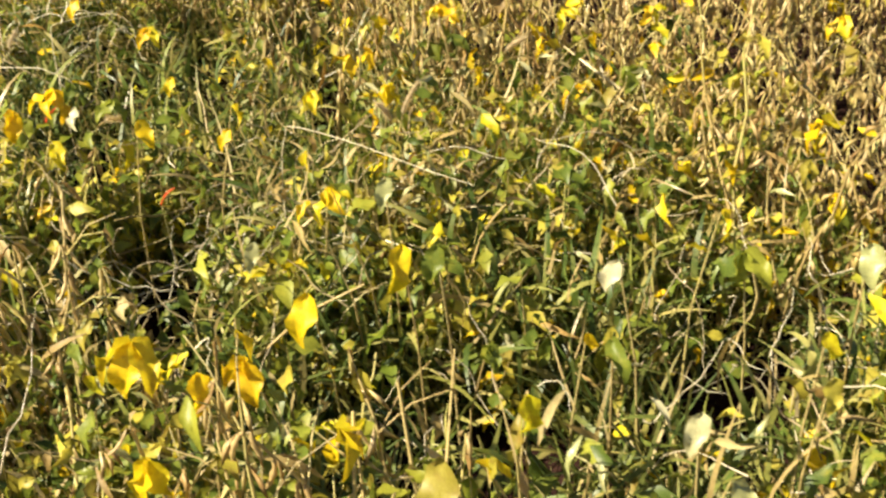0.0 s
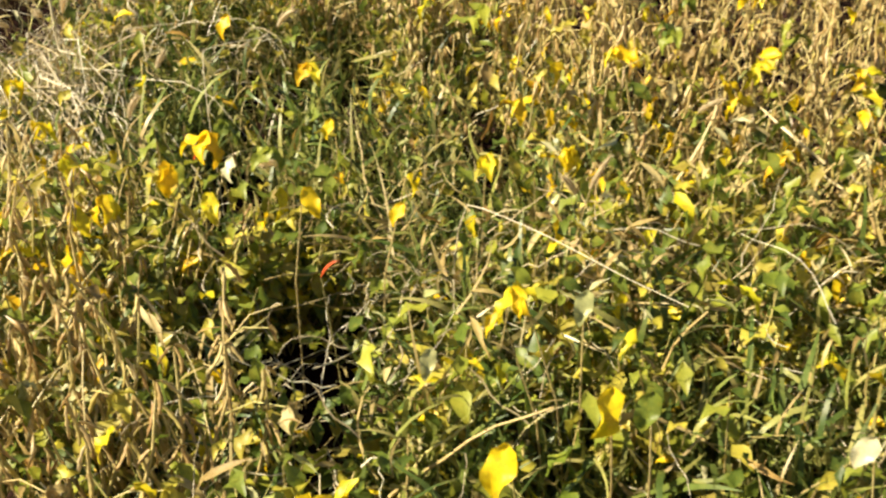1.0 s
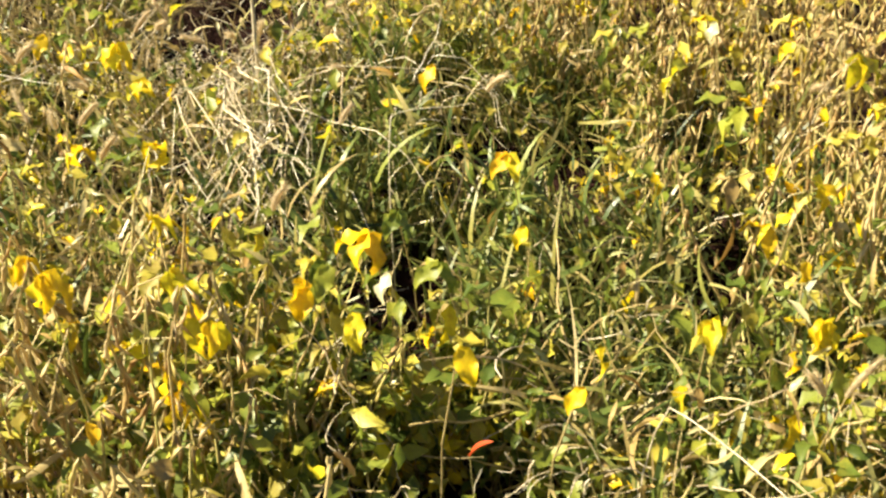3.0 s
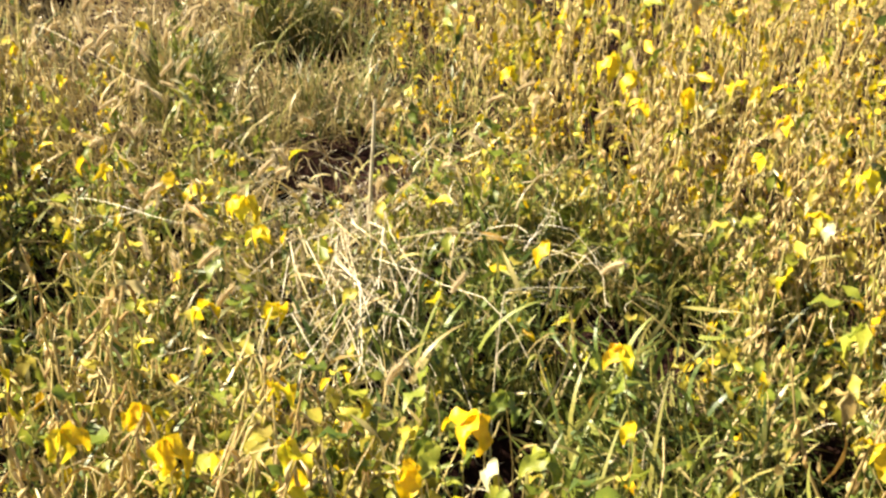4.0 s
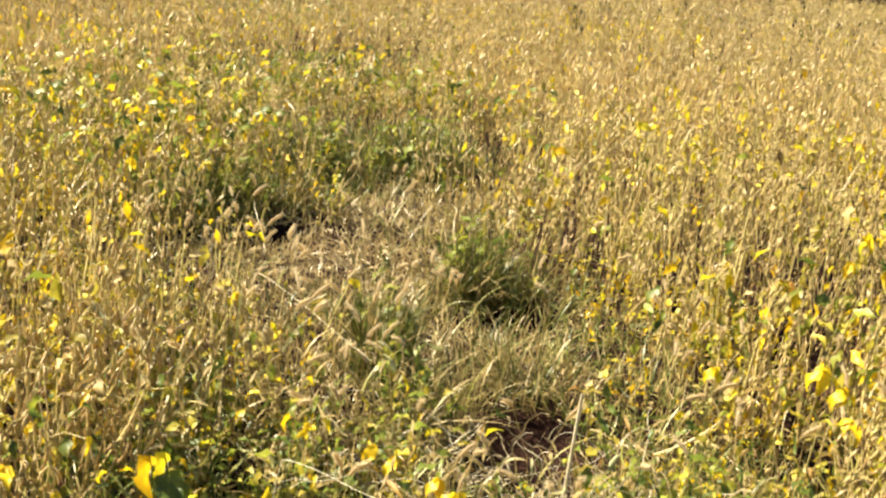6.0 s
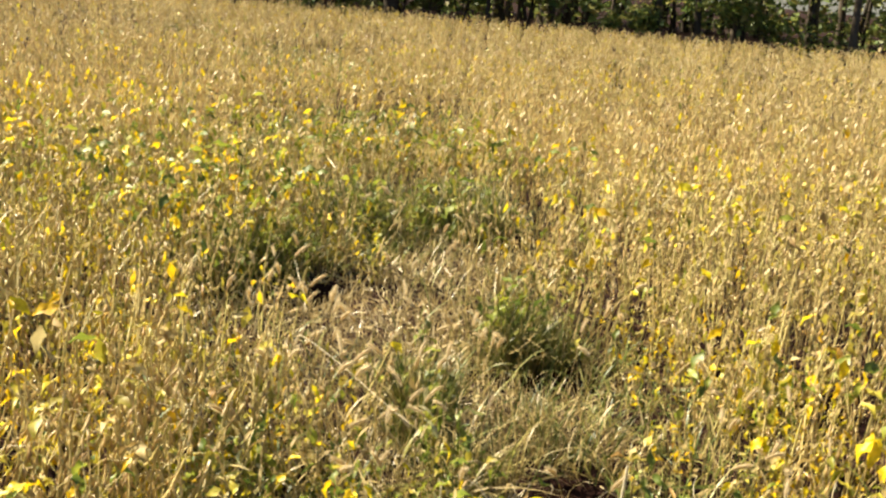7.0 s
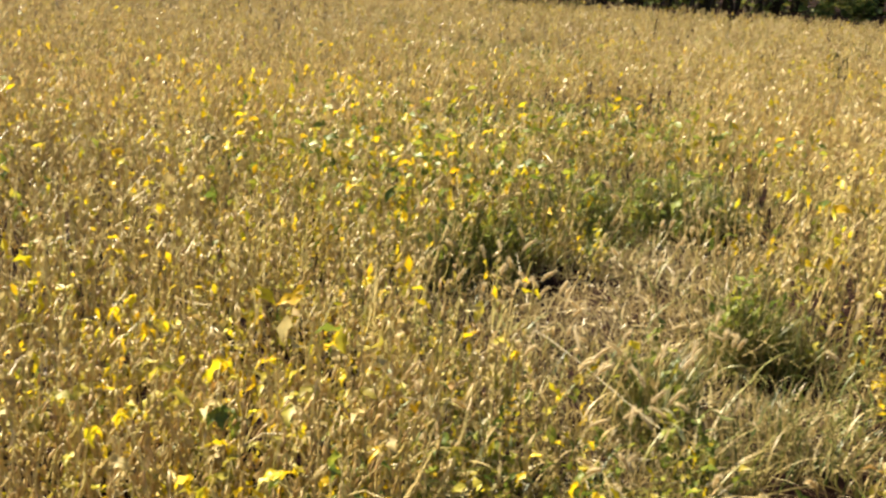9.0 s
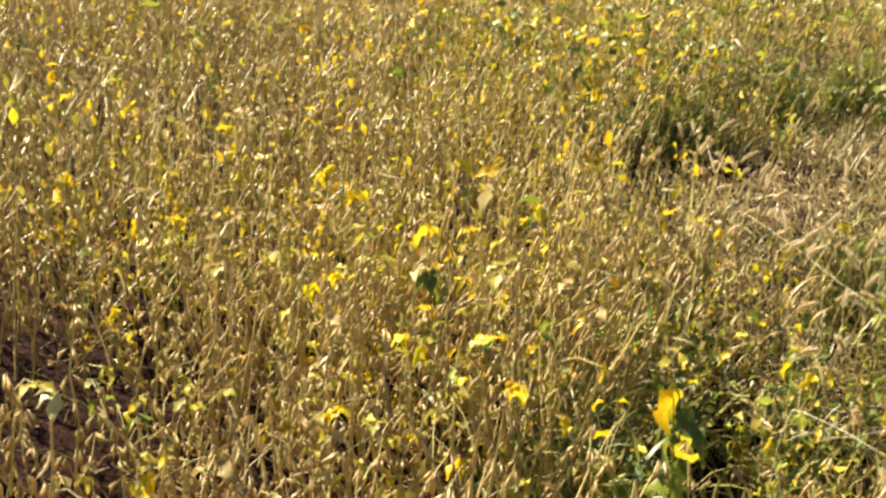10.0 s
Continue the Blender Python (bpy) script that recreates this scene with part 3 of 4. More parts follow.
MID_SHAPES = [[far_plant(dice, s, 14, 1.0) for _ in range(n)] for s, n in enumerate((10, 6, 5))]
MIDFAR_SHAPES = [[far_plant(dice, s, 20, 1.25, 0.055, wide=0.07, near=False) for _ in range(7)] for s in range(3)]
AROUND_SHAPES = [[far_plant(dice, s, 9, 1.6, 0.06, wide=0.08, near=False) for _ in range(5)] for s in range(3)]
FAR_SHAPES = [[far_plant(dice, s, 16, 2.0, 0.07, wide=0.12, near=False) for _ in range(6)] for s in range(3)]
taken = set(single)
close = [p for p in NEAR if p not in taken and math.hypot(p[0] + 0.1, p[1] - 0.7) < 3.1]
crop("soybeans_outward", [p for p in NEAR if p not in taken and p not in set(close)], MID_SHAPES, "ripe tan soybeans beside the weedy patch")
crop("soybeans", close, NEAR_SHAPES, "dense stand of ripe tan soybeans with a few yellow leaves")
beyond = crop_places(4600, ring(4.6, 11, 86, -4), 0.10)
crop("soybeans_beyond", [p for p in beyond if math.hypot(p[0] + 0.1, p[1] - 0.7) < 8.0], MID_SHAPES, "ripe tan soybeans further out in the field", (0.9, 1.15))
crop("soybeans_past_weeds", [p for p in beyond if math.hypot(p[0] + 0.1, p[1] - 0.7) >= 8.0], MIDFAR_SHAPES, "ripe tan soybeans past the weedy patch", (0.9, 1.15))
crop("soybeans_far", crop_places(6200, ring(19, 46, 79, 7), 0.13), FAR_SHAPES, "ripe tan soybeans reaching to the woods", (0.95, 1.05), 0.06)
crop("soybeans_midfield", crop_places(4600, ring(11, 19, 82, 4), 0.105), MIDFAR_SHAPES, "ripe tan soybeans in the middle of the field", (0.92, 1.08), 0.15)
crop("soybeans_around", crop_places(3300, ring(0.4, 6.5, 312, 108), 0.11) + crop_places(1900, ring(4.6, 9, 356, 312), 0.13) + crop_places(900, ring(4.6, 9, 108, 86), 0.12) + crop_places(900, ring(6.5, 14, 312, 108), 0.25), AROUND_SHAPES, "ripe tan soybeans on the near side of the weeds", (0.75, 0.95))


# ---- weeds ----
def grass_shapes(mat, low, high, widths=(0.003, 0.006), count=8, lean=0.25, bend=1.6):
    return [blade_shape(dice.uniform(low, high), dice.uniform(*widths), dice.uniform(0, lean), dice.uniform(0.3, bend), 5, mat) for _ in range(count)]


def sprinkle(count, box, weight):
    """count places in a box, kept by a weight from 0 to 1."""
    out = np.zeros((0, 2))
    while len(out) < count:
        x, y = rng.uniform(box[0], box[1], count), rng.uniform(box[2], box[3], count)
        keep = rng.uniform(0, 1, count) < weight(x, y)
        out = np.concatenate([out, np.stack([x, y], -1)[keep]])
    return out[:count]


def spread(shapes, places, tilt, low, high, z=0.0, up=0.0):
    which = rng.integers(0, len(shapes), len(places))
    picks = []
    for k, s in enumerate(shapes):
        p = places[which == k]
        picks.append((s, turns_of(rng, len(p), tilt, low, high), np.concatenate([p, z + rng.uniform(0, 1, (len(p), 1)) ** 2 * up], 1)))
    return picks


GRASS_MATS = [M_GRASS, M_STRAW, M_DRYGRASS, M_BLEACH]
WEED_BOX = (-5.5, 1.2, 0.7, 7.2)
thin_at = lambda x, y: (1 - 0.6 * lump(x, y, -0.45, 2.60, 0.42, 0.36)) * (1 - 0.8 * lump(x, y, -1.65, 2.20, 0.50, 0.42)) * (1 - 0.55 * lump(x, y, 0.55, 1.50, 0.60, 0.45)) * (1 - 0.5 * lump(x, y, -0.98, 2.6, 0.26, 0.34)) * (1 - 0.70 * lump(x, y, -1.86, 2.60, 0.62, 0.58)) * (1 - 0.8 * lump(x, y, -0.85, 2.72, 0.55, 0.45)) * (1 - 0.65 * lump(x, y, 0.25, 1.50, 0.62, 0.36)) * (1 - 0.75 * lump(x, y, -0.02, 2.55, 0.45, 0.45))
tan_at = lambda x, y: np.maximum.reduce([lump(x, y, -3.5, 4.7, 0.9, 0.9), lump(x, y, -2.7, 3.6, 0.7, 0.5), lump(x, y, -1.75, 2.9, 0.8, 0.6), lump(x, y, -1.2, 2.3, 0.5, 0.4), 0.35 + 0 * x])
lush_at = lambda x, y: (1 - 0.7 * lump(x, y, -1.86, 2.60, 0.62, 0.58)) * weedy(x, y) * (1.15 - tan_at(x, y)) * clear(x, y) * (0.05 + clumps(x, y)) * (1 - 0.95 * bare(x, y))
near_side = lambda x, y: 1.0 / (1.0 + np.exp((y - 0.25 * x - 3.55) * 8))
tangle = spread(grass_shapes(0, 0.06, 0.18, (0.0045, 0.0115), 12, 0.5, 1.9), sprinkle(7800, WEED_BOX, lambda x, y: lush_at(x, y) * near_side(x, y)), 0.85, 0.7, 1.15, 0.0, 0.26)
tangle += spread(grass_shapes(0, 0.08, 0.18, (0.0035, 0.007), 8, 0.4, 2.0), sprinkle(3500, WEED_BOX, lambda x, y: lush_at(x, y) * (1 - near_side(x, y))), 0.8, 0.7, 1.15, 0.0, 0.05)
low_where = lambda x, y: clear(x, y) * np.maximum.reduce([lump(x, y, -0.10, 2.70, 0.55, 0.55), lump(x, y, -0.75, 2.85, 0.45, 0.40), lump(x, y, 0.25, 1.50, 0.62, 0.40), 0.4 * lump(x, y, -1.86, 2.60, 0.55, 0.50), lump(x, y, -0.82, 3.20, 0.40, 0.35), lump(x, y, 0.75, 1.35, 0.42, 0.38), 0.9 * lump(x, y, -1.9, 2.45, 0.35, 0.4), lump(x, y, -1.62, 2.25, 0.40, 0.35)])
stuff("low_grass", scattered("low_grass", spread(grass_shapes(0, 0.07, 0.22, (0.004, 0.009), 12, 0.4, 1.6), sprinkle(8200, WEED_BOX, low_where), 0.6, 0.7, 1.15, 0.0, 0.16), [M_TUFT]), "green grass low in the weeds, colour darkened for shade", "grass")
stuff("green_grass", scattered("green_grass", tangle, GRASS_MATS), "tangled green grass among the beans", "grass")
tan_where = lambda x, y: thin_at(x, y) * weedy(x, y) * tan_at(x, y) * clear(x, y) * (0.05 + clumps(x + 0.7, y)) * (1 - 0.98 * bare(x, y))
tangle = spread(grass_shapes(2, 0.07, 0.18, (0.0035, 0.009), 12, 0.5, 1.7), sprinkle(5000, WEED_BOX, lambda x, y: tan_where(x, y) * near_side(x, y)), 0.9, 0.7, 1.1, 0.0, 0.28)
tangle += spread(grass_shapes(2, 0.05, 0.14, (0.003, 0.006), 8, 0.4, 2.0), sprinkle(4200, WEED_BOX, lambda x, y: tan_where(x, y) * (1 - near_side(x, y))), 0.9, 0.7, 1.1, 0.0, 0.08)
stuff("tan_grass", scattered("tan_grass", tangle, GRASS_MATS), "withered tan grass, partly flattened", "grass")
stuff("straw_litter", scattered("straw_litter", spread(grass_shapes(1, 0.10, 0.26, (0.0022, 0.0045), 12, 0.3, 2.2), sprinkle(1700, WEED_BOX, lambda x, y: thin_at(x, y) ** 1.3 * (0.15 + 0.85 * weedy(x, y)) * (0.12 + 0.88 * near_side(x, y)) * (1 - 0.9 * bare(x, y)) * clear(x, y, 0.9)), 1.2, 0.6, 1.2, 0.05, 0.30), GRASS_MATS), "loose dry straw lying through the weeds", "straw")


def sprig(d, mats, high):
    """A small broad-leaved weed: a thin stem and a few crumpled leaves."""
    pieces = [(tube([(0, 0, 0), (0.015, 0.01, high * 0.5), (0.0, 0.02, high)], [0.002, 0.0017, 0.001], 3, STEM), None)]
    for k in range(9):
        u = 0.3 + 0.7 * k / 8
        m = Matrix.Translation((0.015 * math.sin(3 * u), 0.02 * u, high * u)) @ Matrix.Rotation(k * 2.4 + d.uniform(-0.4, 0.4), 4, "Z") @ Matrix.Rotation(d.uniform(-0.7, 0.8), 4, "Y") @ Matrix.Scale(d.uniform(0.35, 0.72), 4)
        pieces.append((leaflet(d.choice((0, 1, 2, 3)), d.choice(mats), 3), m))
    return joined(pieces)


SPRIGS = [sprig(dice, (GREEN, GREEN, GREEN, GREEN, OLIVE) if i % 3 else (GREEN, GREEN, GREEN, YELLOW, OLIVE, OLIVE), dice.uniform(0.20, 0.42)) for i in range(12)]
leafy_at = lambda x, y: thin_at(x, y) * clear(x, y) * (1 - bare(x, y)) * (0.25 + clumps(x + 0.3, y + 0.2)) * np.maximum.reduce([lump(x, y, 0.15, 1.55, 0.75, 0.6), 0.9 * lump(x, y, -0.45, 2.1, 0.45, 0.35), 0.42 * weedy(x, y)])
stuff("weed_sprigs", scattered("weed_sprigs", spread(SPRIGS, sprinkle(1850, WEED_BOX, lambda x, y: leafy_at(x, y) * near_side(x, y)), 0.5, 0.6, 1.05), PLANT_MATS), "small broad-leaved weeds among the grass", "weeds")
UNDER = [sprig(dice, m, dice.uniform(0.16, 0.36)) for m in ((OLIVE, OLIVE, PALE), (YELLOW, OLIVE, GREEN), (OLIVE, PALE, YELLOW), (GREEN, OLIVE, OLIVE), (PALE, OLIVE, YELLOW))]
under_at = lambda x, y: clear(x, y, 1.1) * (1 - weedy(x, y)) * (0.2 + clumps(x + 0.9, y)) * np.maximum.reduce([lump(x, y, -0.8, 4.0, 1.0, 1.3), 0.9 * lump(x, y, -3.4, 2.6, 1.3, 1.1), lump(x, y, -1.9, 4.9, 0.7, 0.6), 0.8 * lump(x, y, -4.9, 4.6, 1.1, 0.9), 0.6 * lump(x, y, 0.6, 2.4, 0.8, 0.5)])
stuff("undergrowth", scattered("undergrowth", spread(UNDER, sprinkle(1450, (-6.0, 1.4, 1.2, 6.0), under_at), 0.4, 0.7, 1.15), PLANT_MATS), "half-withered leafy growth between the bean stems", "weeds")
scraps = [leaf_shape(l, w, f, b, m, 4, t, wave=0.25) for l, w, f, b, m, t in ((0.045, 0.012, 0.8, 0.9, WHITE, 0.8), (0.026, 0.012, 0.5, 1.2, PALE, -0.9), (0.055, 0.010, 0.6, 0.7, PALE, 1.2), (0.030, 0.022, 0.7, 0.6, OLIVE, 0.5), (0.040, 0.022, 0.6, 0.8, YELLOW, -0.6), (0.034, 0.020, 0.6, 0.8, GREEN, 0.9), (0.07, 0.008, 0.4, 0.9, PALE, 0.5))]
stuff("caught_leaves", scattered("caught_leaves", spread(scraps, sprinkle(4300, WEED_BOX, lambda x, y: thin_at(x, y) * weedy(x, y) * clear(x, y) * (0.15 + clumps(x + 0.3, y + 0.2)) * near_side(x, y) * (1 - 0.8 * bare(x, y))), 0.9, 0.8, 1.6, 0.10, 0.32), PLANT_MATS), "crumpled withered leaves caught in the weeds", "leaf litter")
def curled(length, kink, d):
    """A wiry dry strand that wanders and hooks over at its end."""
    line, x, y, z, a, b = [], 0.0, 0.0, 0.0, 0.0, 0.25
    for i in range(9):
        line.append((x, y, z))
        a += d.gauss(0, kink)
        b += d.gauss(-0.05, kink)
        x += length / 8 * math.cos(a) * math.cos(b)
        y += length / 8 * math.sin(a) * math.cos(b)
        z += length / 8 * math.sin(b)
    return tube(line, [0.0016 - 0.00012 * i for i in range(9)], 3, 3)


strands = [curled(l, k, dice) for l, k in ((0.10, 0.5), (0.14, 0.4), (0.18, 0.35), (0.22, 0.3), (0.28, 0.25), (0.12, 0.6), (0.16, 0.5), (0.24, 0.2))]
stuff("dry_strands", scattered("dry_strands", spread(strands, sprinkle(600, WEED_BOX, lambda x, y: thin_at(x, y) * weedy(x, y) * near_side(x, y) * (0.15 + np.maximum(lump(x, y, 0.15, 1.6, 0.9, 0.6), lump(x, y, -1.3, 3.0, 0.9, 0.5)))), 0.35, 0.7, 1.1, 0.12, 0.24), GRASS_MATS), "wiry bleached grass strands over the weeds", "straw")


def bent_stem(d):
    """A pale leafless bean stem that has keeled over."""
    long, lean, bow, line, x, z = d.uniform(0.18, 0.34), d.uniform(0.1, 0.7), d.uniform(0.3, 1.3), [], 0.0, 0.0
    for i in range(8):
        line.append((x, 0.006 * math.sin(i * 1.7), z))
        a = lean + bow * (i / 7) ** 1.5
        x += long / 7 * math.sin(a)
        z += long / 7 * math.cos(a)
    return tube(line, [0.0032 - 0.0002 * i for i in range(8)], 4, STEM)


stuff("bent_stems", scattered("bent_stems", spread([bent_stem(dice) for _ in range(10)], sprinkle(60, WEED_BOX, lambda x, y: weedy(x, y) * clear(x, y, 0.7) * near_side(x, y) * (0.3 + lump(x, y, 0.0, 1.9, 0.9, 0.9))), 0.5, 0.8, 1.1, 0.02, 0.15), PLANT_MATS), "pale bean stems bent over in the weeds", "stems")
stuff("flat_straw", scattered("flat_straw", spread(grass_shapes(1, 0.04, 0.13, (0.003, 0.007), 10, 0.1, 0.7), sprinkle(6500, WEED_BOX, lambda x, y: clear(x, y, 0.85) * np.maximum(bare(x, y), 0.12 * weedy(x, y))), 1.4, 0.6, 1.2, 0.012, 0.05), GRASS_MATS), "trampled straw lying flat on the soil", "straw")
far_weeds = np.concatenate([sprinkle(1500, (-9, -5, 5, 11), lambda x, y: lump(x, y, -6.9, 8.0, 0.9, 1.6)), sprinkle(1500, (-15, -10, 10, 16), lambda x, y: lump(x, y, -12.5, 12.8, 1.4, 1.2))])
stuff("weeds_beyond", scattered("weeds_beyond", spread(grass_shapes(0, 0.22, 0.5, (0.008, 0.016), 8, 0.5, 2.2), far_weeds, 0.45, 0.8, 1.1), GRASS_MATS), "green weeds standing further out in the field", "weeds")


def grass_tuft(x, y, rx, ry, count, high, green, label):
    """A dense clump of grass that stands out from the weeds round it."""
    p = rng.normal(0, 0.5, (count, 2)) * (rx, ry)
    p += 0.30 * np.stack([np.sin(23 * p[:, 1] + x), np.sin(19 * p[:, 0] + y)], -1) * (rx, ry)
    core = int(count * green)
    picks = spread(grass_shapes(0, high * 0.4, high * 0.9, (0.0035, 0.008), 10, 0.4, 1.6), p[:core], 0.36, 0.7, 1.1, 0.0, 0.08)
    picks += spread(grass_shapes(2, high * 0.35, high, (0.0025, 0.006), 8, 0.5, 1.9), p[core:] * 1.25, 0.6, 0.7, 1.1, 0.0, 0.12)
    tuft = tagged(new("grass_tuft", scattered("grass_tuft", picks, [M_TUFT, M_STRAW, M_DRYGRASS])), label, "grass tuft", "dense grass tufts", "stuff")
    tuft.matrix_basis = Matrix.Translation((x, y, 0))
    return tuft


# the last tuft is an added one that shades the hole beside it
for spec in ((-2.68, 4.74, 0.17, 0.15, 1400, 0.37, 0.8), (-2.40, 3.76, 0.12, 0.11, 1100, 0.38, 0.85), (-4.38, 4.70, 0.26, 0.40, 1600, 0.42, 0.8), (-4.78, 5.90, 0.26, 0.30, 1200, 0.42, 0.7),
             (-4.42, 6.50, 0.28, 0.26, 1500, 0.44, 0.8), (-0.62, 3.40, 0.40, 0.20, 1000, 0.40, 0.7), (-1.98, 4.00, 0.24, 0.12, 300, 0.32, 0.35), (-1.93, 3.44, 0.08, 0.22, 420, 0.42, 0.25)):
    grass_tuft(*spec, "dense dark green tuft of grass" if spec[-1] > 0.5 else "withered tan tuft of grass beside bare soil")
bushy = np.concatenate([np.array(c) + rng.normal(0, 0.5, (n, 2)) * r for c, r, n in (((-2.70, 4.70), (0.17, 0.15), 34), ((-4.42, 4.68), (0.30, 0.44), 110), ((-4.75, 5.9), (0.35, 0.35), 60), ((-4.45, 6.5), (0.35, 0.35), 60), ((-2.4, 3.76), (0.13, 0.12), 20), ((-1.95, 3.42), (0.10, 0.2), 14), ((-0.50, 3.38), (0.45, 0.25), 30))])
stuff("leafy_weeds", scattered("leafy_weeds", spread([p for i, p in enumerate(SPRIGS) if i % 3], bushy, 0.3, 0.75, 1.1), PLANT_MATS), "low leafy green weeds in the grass tufts", "weeds")


# ---- foxtail grass, each with its stalk, blades and nodding head ----
def head_shape(length, radius, nod, d):
    line, radii = [], []
    x = z = 0.0
    for i in range(8):
        u = i / 7
        line.append((x, 0, z))
        radii.append(radius * (0.35 + 0.65 * math.sin(math.pi * min(1, 0.18 + 0.78 * u))))
        x += length / 7 * math.sin(nod * u)
        z += length / 7 * math.cos(nod * u)
    core = tube(line, [r * 0.6 for r in radii], 6)
    pts, faces = [], []
    for k in range(150):
        i = d.randrange(0, 7)
        a, b = Vector(line[i]), Vector(line[i + 1])
        along = (b - a).normalized()
        base = a.lerp(b, d.random())
        side = along.cross(Vector((d.uniform(-1, 1), d.uniform(-1, 1), d.uniform(-1, 1)))).normalized()
        out = (side * 0.75 + along * 0.8).normalized()
        w = along.cross(out).normalized() * 0.0008
        root = base + side * radii[i] * 0.55
        n = len(pts)
        pts += [tuple(root - w), tuple(root + w), tuple(root + out * d.uniform(0.007, 0.014))]
        faces.append((n, n + 1, n + 2))
    return joined([(core, None), ((np.array(pts), faces, [0] * len(faces)), None)])


HEADS = [build("seed_head", head_shape(dice.uniform(0.04, 0.075), dice.uniform(0.0070, 0.0092), dice.uniform(0.1, 0.7), dice), [M_HEAD]) for _ in range(5)]


def foxtail(d):
    """One foxtail: a bowed stalk, two blades and the head at its end."""
    plant = tagged(new("foxtail_grass"), "foxtail grass with a bristly tan seed head", "foxtail grass", "foxtail grasses in the weedy patch")
    tall, lean, bow = d.uniform(0.38, 0.54), d.uniform(0.0, 0.4), d.uniform(0.1, 0.9)
    line, x, z = [], 0.0, 0.0
    for i in range(8):
        line.append((x, 0.004 * math.sin(i * 2.0), z))
        a = lean + bow * (i / 7) ** 2
        x += tall / 7 * math.sin(a)
        z += tall / 7 * math.cos(a)
    part("stalk", build("stalk", tube(line, [0.0016 - 0.00012 * i for i in range(8)], 4), [M_DRYGRASS]), plant)
    part("seed_head", d.choice(HEADS), plant, Matrix.Translation(line[-1]) @ Matrix.Rotation(lean + bow, 4, "Y"))
    for k in range(2):
        i = d.choice((2, 3, 4))
        part("blade", build("blade", blade_shape(d.uniform(0.14, 0.26), d.uniform(0.004, 0.007), 0.5, d.uniform(0.8, 1.8)), [d.choice((M_GRASS, M_DRYGRASS))]), plant, Matrix.Translation(line[i]) @ Matrix.Rotation(d.uniform(0, 6.28), 4, "Z"))
    reach = x
    return plant, reach


FOX_SPOTS = [(-1.77, 2.8), (-2.53, 3.08), (-2.94, 5.92), (-2.1, 3.61), (-2.21, 3.25), (-1.3, 3.07), (-1.18, 3.12), (-1.63, 3.32), (-1.89, 3.2), (-1.05, 3.13),
             (-2.25, 4.7), (-2.42, 3.15), (-1.82, 2.92), (-1.07, 2.84), (-1.11, 2.76), (-1.03, 3.21), (-2.13, 3.07), (-2.71, 3.2), (-1.27, 2.23), (-1.18, 2.28),
             (-1.14, 2.36), (-0.88, 2.79), (-0.8, 2.54), (-1.82, 3.36), (-0.7, 2.55), (-0.84, 2.58), (-1.27, 2.45), (-0.43, 2.6), (-0.55, 2.03), (-0.39, 2.17),
             (-1.01, 2.23), (-2.2, 3.22), (-1.98, 3.14), (-1.51, 2.53)]
fox_models = [foxtail(dice) for _ in range(9)]
spots = [p for p in FOX_SPOTS if bare(*p) < 0.5] + [tuple(p) for p in sprinkle(135, (-4.4, 0.6, 1.3, 5.6), lambda x, y: (0.35 + 0.65 * lump(x, y, -1.7, 3.2, 1.0, 1.0)) * (y > 2.05 - 0.2 * x) * weedy(x, y) * clear(x, y, 1.5) * thin_at(x, y) * tan_at(x, y) * (1 - bare(x, y)))]
for i, (x, y) in enumerate(spots):
    model, reach = fox_models[i % len(fox_models)]
    a = dice.gauss(-0.5, 1.8)                 # most lean the way the wind has left them
    m = Matrix.Translation((x - reach * math.cos(a), y - reach * math.sin(a), 0)) @ Matrix.Rotation(a, 4, "Z")
    if i < len(fox_models):
        model.matrix_basis = m
    else:
        copy_thing(model, m)


# ---- single bean leaves that stand out ----
NEAR_LEAVES = [(0.28, 1.43, YELLOW, 1.00, 0), (0.16, 1.33, YELLOW, 0.90, 0), (0.13, 1.58, YELLOW, 0.60, 0), (0.16, 1.60, YELLOW, 0.55, 0), (-0.04, 1.19, YELLOW, 0.85, 1), (0.05, 1.14, YELLOW, 0.85, 0), (0.10, 1.19, YELLOW, 0.70, 1), (0.45, 1.10, YELLOW, 0.85, 0), (0.25, 1.16, OLIVE, 0.70, 0), (0.53, 1.23, YELLOW, 0.45, 0), (0.82, 1.20, YELLOW, 0.60, 0), (-0.06, 1.92, YELLOW, 0.60, 0), (-0.22, 1.87, YELLOW, 0.60, 0), (0.36, 0.97, OLIVE, 0.90, 0), (0.58, 1.36, WHITE, 0.60, 0), (0.24, 1.63, WHITE, 0.60, 0), (0.64, 1.03, WHITE, 0.60, 0), (0.93, 1.41, WHITE, 0.70, 0), (0.56, 1.20, GREEN, 0.75, 0), (0.76, 1.42, GREEN, 0.75, 1), (0.33, 1.43, GREEN, 0.70, 0), (0.80, 1.10, OLIVE, 0.50, 0), (0.04, 0.97, YELLOW, 0.60, 1), (0.74, 1.50, YELLOW, 0.60, 0)]
LEAF_SPOTS_NEAR = [(-0.47, 2.13), (0.15, 2.28), (-0.28, 2.3), (1.14, 2.38), (-0.62, 1.86), (-0.56, 1.76), (0.05, 2.11), (0.12, 2.72), (0.37, 2.27), (0.19, 2.2), (-0.36, 1.38),
                   (-0.66, 1.93), (-0.91, 1.89), (-0.58, 1.76), (-1.48, 2.63), (-1.28, 2.61), (-0.44, 2.0), (-0.17, 2.88)]
